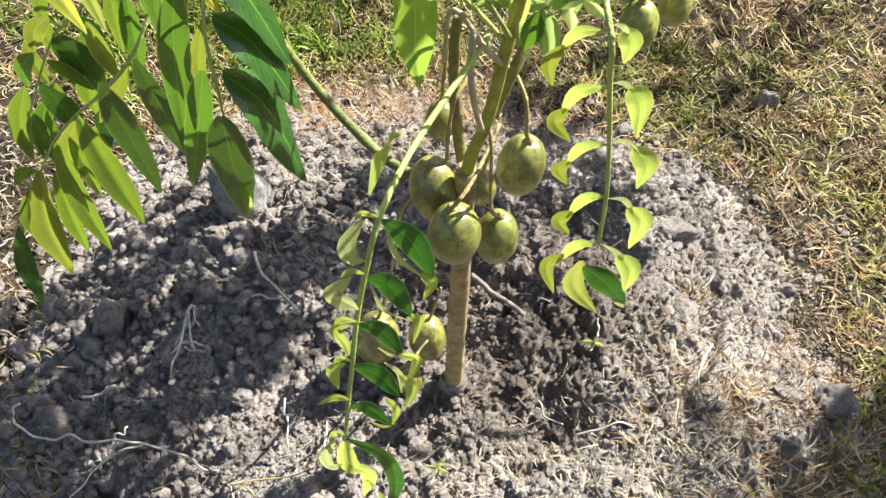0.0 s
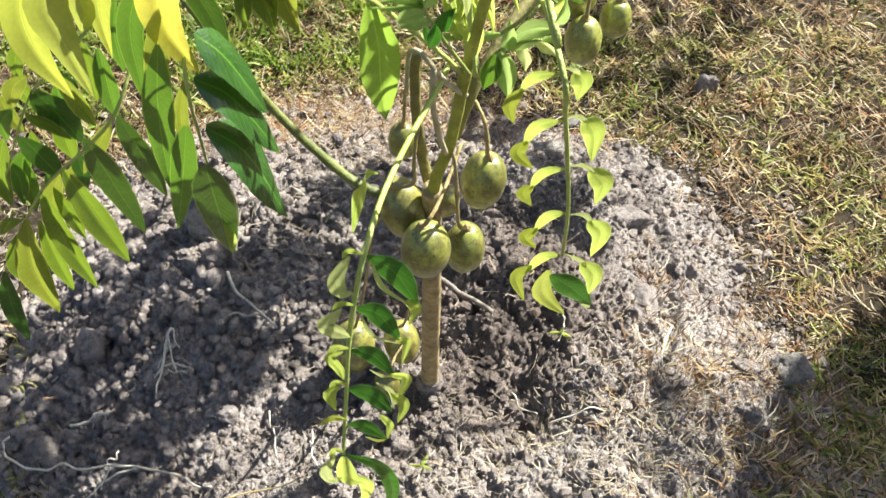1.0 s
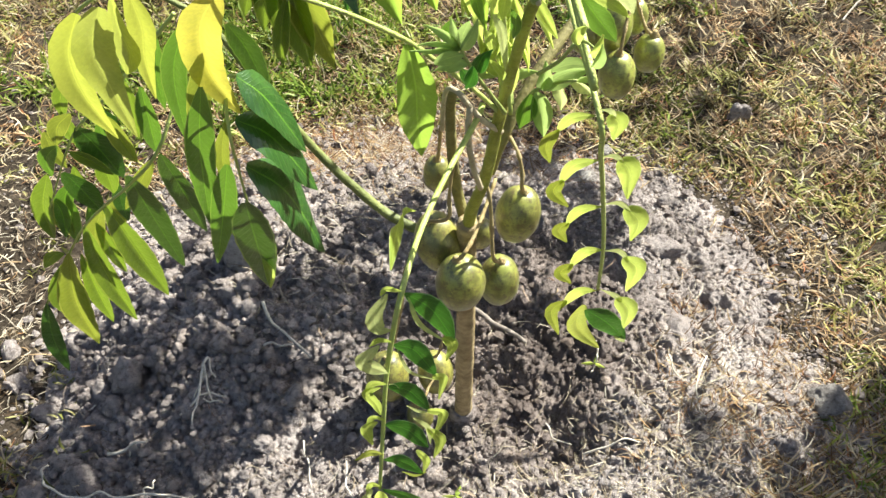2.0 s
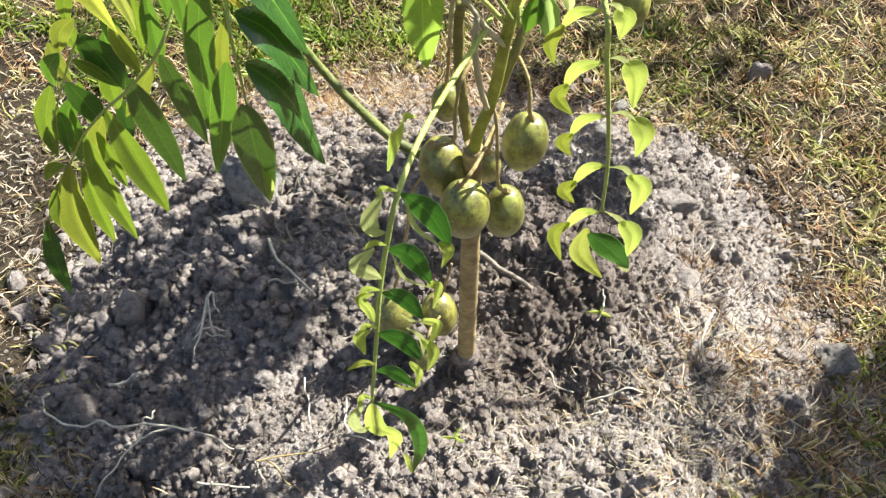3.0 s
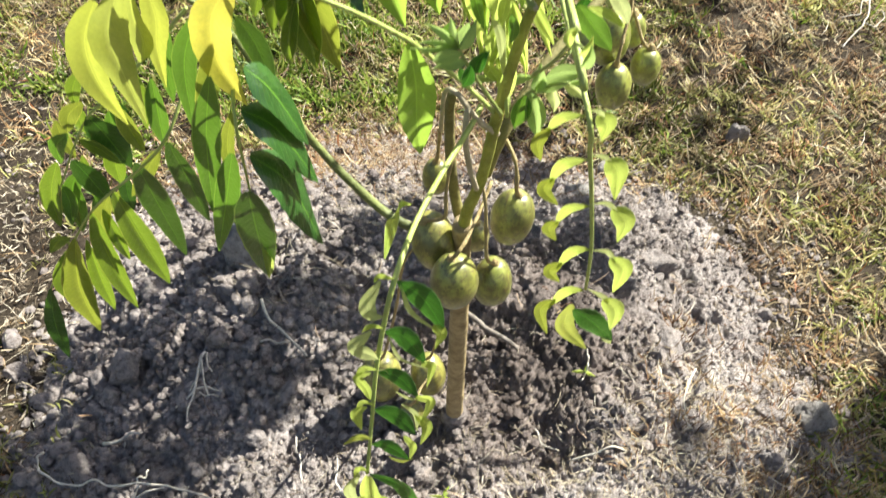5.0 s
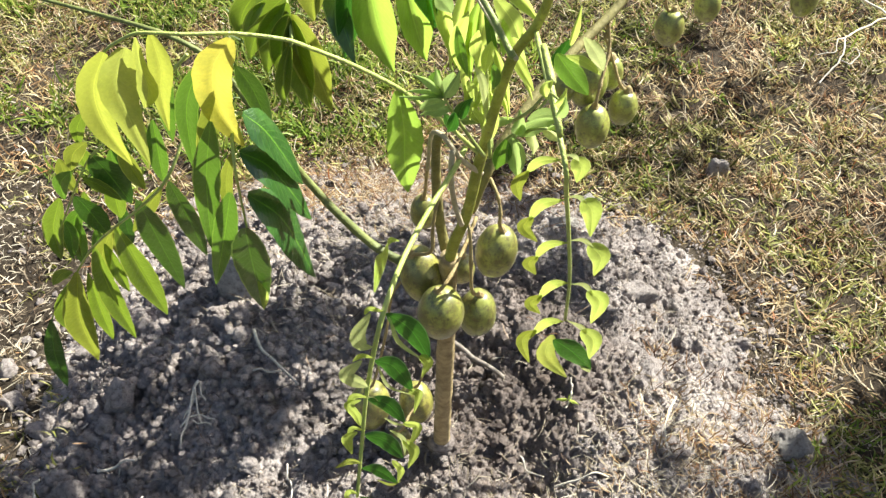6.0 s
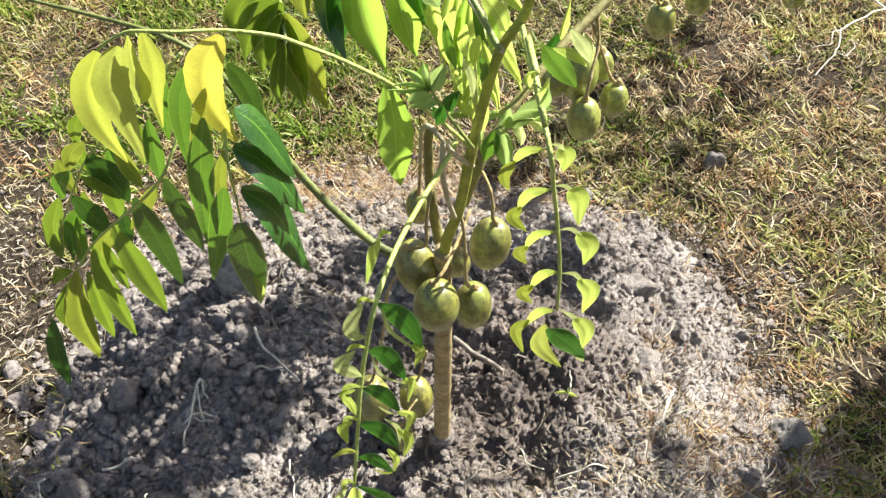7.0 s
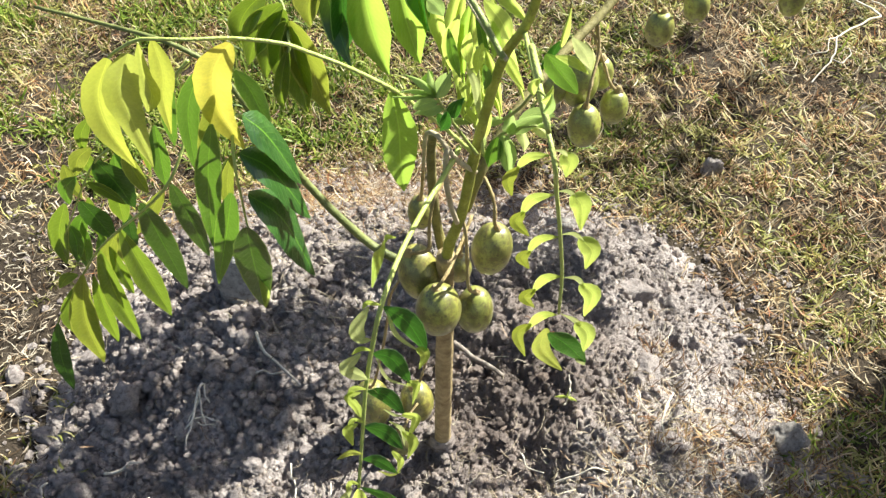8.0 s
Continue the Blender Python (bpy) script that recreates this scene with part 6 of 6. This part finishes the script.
blades("straw_litter", litter, STRAW, "bits of dry straw and roots strewn over the soil", "straw", 0.16)


# ---- sticks, roots, tendrils, seedlings ----
def lying(points, lift=0.004):
    """A crooked line over the ground through the points."""
    line = []
    for (x, y, dz), (u, v, dw) in zip(points, points[1:]):
        bend = 0.16 * noise.noise(Vector((x * 90, y * 90, 3)))
        line += [(x, y, dz), ((x + u) / 2 - bend * (v - y), (y + v) / 2 + bend * (u - x), (dz + dw) / 2)]
    return [(x, y, top_level(x, y) + lift + dz) for x, y, dz in [*line, points[-1]]]


def twig(name, label, category, pieces, material):
    first, *rest = pieces
    line = lying(first[0])
    if name == "stick":
        (_, _, z0), (_, _, z1) = line[0], line[-1]
        line = [(x, y, z0 + (z1 - z0) * k / (len(line) - 1) + 0.004) for k, (x, y, _) in enumerate(line)]
    v, f = tube_mesh(line, first[1], first[2], 7, 5, 0.3, 0.2)
    ob = link_mesh(name, v, f, material)
    for pts, r0, r1 in rest:
        v, f = tube_mesh(lying(pts), r0, r1, 6, 5, 0.3, 0.2)
        link_mesh("side_shoot", v, f, material, ob)
    return tagged(ob, label, category)


def seedling(x, y):
    z = top_level(x, y)
    v, f = tube_mesh([(x, y, z - 0.002), (x + 0.003, y + 0.002, z + 0.012), (x + 0.002, y, z + 0.022)], 0.0012, 0.0009, 6, 4)
    ob = link_mesh("seedling", v, f, STALK_GREEN)
    top = Vector((x + 0.002, y, z + 0.022))
    for dx, dy in ((-0.016, 0.002), (0.012, -0.006), (0.006, 0.014)):
        tip = top + Vector((dx, dy, -0.002))
        leaflet(ob, top, (top + tip) / 2 + Vector((0, 0, 0.003)), tip, 0.006, 0.4, LEAF_LIME)
    return tagged(ob, "tiny green seedling on bare soil", "seedling")


twig("dry_tendril", "long pale dry creeper tendril lying over clods", "tendril", [([(-0.5040, -0.0280, 0.020), (-0.5110, -0.0350, 0.022), (-0.5040, -0.0540, 0.022), (-0.4740, -0.0740, 0.026), (-0.4420, -0.0850, 0.028), (-0.4040, -0.0930, 0.024), (-0.3630, -0.1000, 0.022), (-0.3320, -0.1050, 0.020), (-0.3050, -0.1130, 0.016), (-0.2780, -0.1240, 0.012), (-0.2440, -0.1380, 0.004)], 0.0015, 0.0011), ([(-0.3320, -0.1060, 0.020), (-0.3530, -0.1090, 0.016), (-0.3790, -0.1100, 0.012), (-0.4010, -0.1150, 0.008)], 0.0012, 0.0008), ([(-0.3620, -0.1020, 0.022), (-0.3760, -0.1180, 0.016), (-0.3940, -0.1450, 0.014), (-0.4200, -0.1670, 0.010)], 0.0013, 0.0009), ([(-0.3640, -0.1000, 0.022), (-0.3650, -0.0950, 0.026), (-0.3550, -0.0940, 0.028), (-0.3530, -0.0850, 0.030)], 0.0011, 0.0008)], ROOTS)
twig("root_tuft", "tuft of pale dry roots on dark soil", "root", [([(-0.3010, 0.0590, 0.024), (-0.3080, 0.0440, 0.022), (-0.3120, 0.0170, 0.018), (-0.3370, 0.0060, 0.008)], 0.0020, 0.0010), ([(-0.3110, 0.0220, 0.018), (-0.3150, 0.0070, 0.014), (-0.3220, -0.0140, 0.006)], 0.0016, 0.0009), ([(-0.3050, 0.0500, 0.022), (-0.3020, 0.0310, 0.018), (-0.2950, 0.0110, 0.012)], 0.0014, 0.0008), ([(-0.2990, 0.0590, 0.022), (-0.2970, 0.0440, 0.018), (-0.2920, 0.0390, 0.012)], 0.0012, 0.0008), ([(-0.3120, 0.0190, 0.017), (-0.2960, 0.0200, 0.014), (-0.2790, 0.0180, 0.010)], 0.0011, 0.0008), ([(-0.3050, 0.0130, 0.014), (-0.2940, 0.0110, 0.012), (-0.2830, 0.0110, 0.008)], 0.0009, 0.0007), ([(-0.3040, 0.0440, 0.020), (-0.3120, 0.0300, 0.017), (-0.3200, 0.0130, 0.012)], 0.0013, 0.0008)], ROOTS)
twig("stick", "grey dry stick leaning beside the trunk", "stick", [([(0.0220, 0.1140, 0.020), (0.0390, 0.1020, 0.016), (0.0610, 0.0880, 0.012), (0.0860, 0.0690, 0.006)], 0.0034, 0.0026)], STICK_GREY)
twig("stick", "thin dry stick on dark soil", "stick", [([(-0.2360, 0.1250, 0.010), (-0.2230, 0.0970, 0.014), (-0.2000, 0.0770, 0.012), (-0.1760, 0.0540, 0.006)], 0.0019, 0.0014), ([(-0.2340, 0.0720, 0.006), (-0.2140, 0.0710, 0.009), (-0.1970, 0.0720, 0.008)], 0.0014, 0.0010)], ROOTS)
twig("twig", "short pale twig on dark soil", "twig", [([(-0.4320, -0.0200, 0.012), (-0.4050, -0.0200, 0.014), (-0.3790, -0.0200, 0.012)], 0.0022, 0.0015)], ROOTS)
twig("twig", "short pale twig in front of the mound", "twig", [([(-0.2940, -0.1720, 0.010), (-0.2630, -0.1790, 0.012), (-0.2330, -0.1830, 0.008)], 0.0012, 0.0008), ([(-0.2740, -0.1770, 0.010), (-0.2850, -0.1820, 0.008), (-0.2930, -0.1860, 0.006)], 0.0010, 0.0007)], ROOTS)
twig("root", "thin curved root in front of the shrub", "root", [([(-0.1330, -0.0790, 0.016), (-0.1330, -0.1100, 0.016), (-0.1240, -0.1270, 0.012), (-0.1000, -0.1350, 0.006)], 0.0010, 0.0007)], ROOTS)
twig("root", "pale root standing out of the crumbs", "root", [([(-0.1780, -0.0710, 0.016), (-0.1740, -0.0920, 0.014), (-0.1710, -0.1120, 0.006)], 0.0009, 0.0007), ([(-0.1840, -0.0460, 0.016), (-0.1830, -0.0570, 0.014), (-0.1820, -0.0650, 0.006)], 0.0012, 0.0008)], ROOTS)
twig("stick", "dry brown stick lying in front of the mound", "stick", [([(-0.2250, -0.1620, 0.010), (-0.1860, -0.1520, 0.012), (-0.1410, -0.1360, 0.008)], 0.0010, 0.0007), ([(-0.2170, -0.1570, 0.008), (-0.1940, -0.1770, 0.008), (-0.1730, -0.1900, 0.006)], 0.0011, 0.0008)], STALK_BROWN)
twig("root", "thin curled root sticking out of the soil", "root", [([(0.3120, 0.0560, 0.012), (0.2910, 0.0160, 0.020), (0.2850, -0.0100, 0.016), (0.2910, -0.0290, 0.004)], 0.0011, 0.0007)], ROOTS)
twig("root", "thin pale root among crumbs", "root", [([(0.2630, 0.0530, 0.012), (0.2640, 0.0350, 0.014), (0.2760, 0.0270, 0.006)], 0.0011, 0.0007)], ROOTS)
twig("twig", "pale twig lying across the crumbs", "twig", [([(0.1440, -0.0620, 0.010), (0.1720, -0.0630, 0.012), (0.2090, -0.0590, 0.008)], 0.0013, 0.0009)], ROOTS)
twig("twig", "short straw-coloured twig below the hollow", "twig", [([(0.1040, -0.0170, 0.014), (0.1100, -0.0370, 0.012), (0.1310, -0.0480, 0.008)], 0.0011, 0.0007)], ROOTS)
twig("twig", "pale branched dry twig lying in the grass", "twig", [([(0.8510, 1.0120, 0.020), (0.8680, 0.9660, 0.030), (0.8750, 0.9320, 0.034), (0.8330, 0.9150, 0.030), (0.7940, 0.8950, 0.028), (0.7800, 0.8850, 0.026), (0.7640, 0.8390, 0.024), (0.7490, 0.8160, 0.020), (0.7240, 0.7930, 0.014), (0.7060, 0.7730, 0.010)], 0.0022, 0.0014), ([(0.7780, 0.8850, 0.026), (0.7620, 0.8750, 0.030), (0.7500, 0.8430, 0.024), (0.7130, 0.8410, 0.020)], 0.0013, 0.0008), ([(0.7550, 0.8230, 0.022), (0.7720, 0.8150, 0.020), (0.7930, 0.8350, 0.022), (0.7930, 0.8520, 0.024)], 0.0013, 0.0008), ([(0.8770, 0.9880, 0.030), (0.8880, 0.9720, 0.034), (0.8980, 0.9610, 0.030)], 0.0016, 0.0011)], ROOTS)
twig("root", "pale bent stem of a sprout", "root", [([(0.1710, 0.0640, 0.030), (0.1710, 0.0500, 0.026), (0.1690, 0.0370, 0.020), (0.1610, 0.0260, 0.012)], 0.0012, 0.0010)], ROOTS)
seedling(0.1640, 0.0340)
seedling(-0.0120, -0.1270)
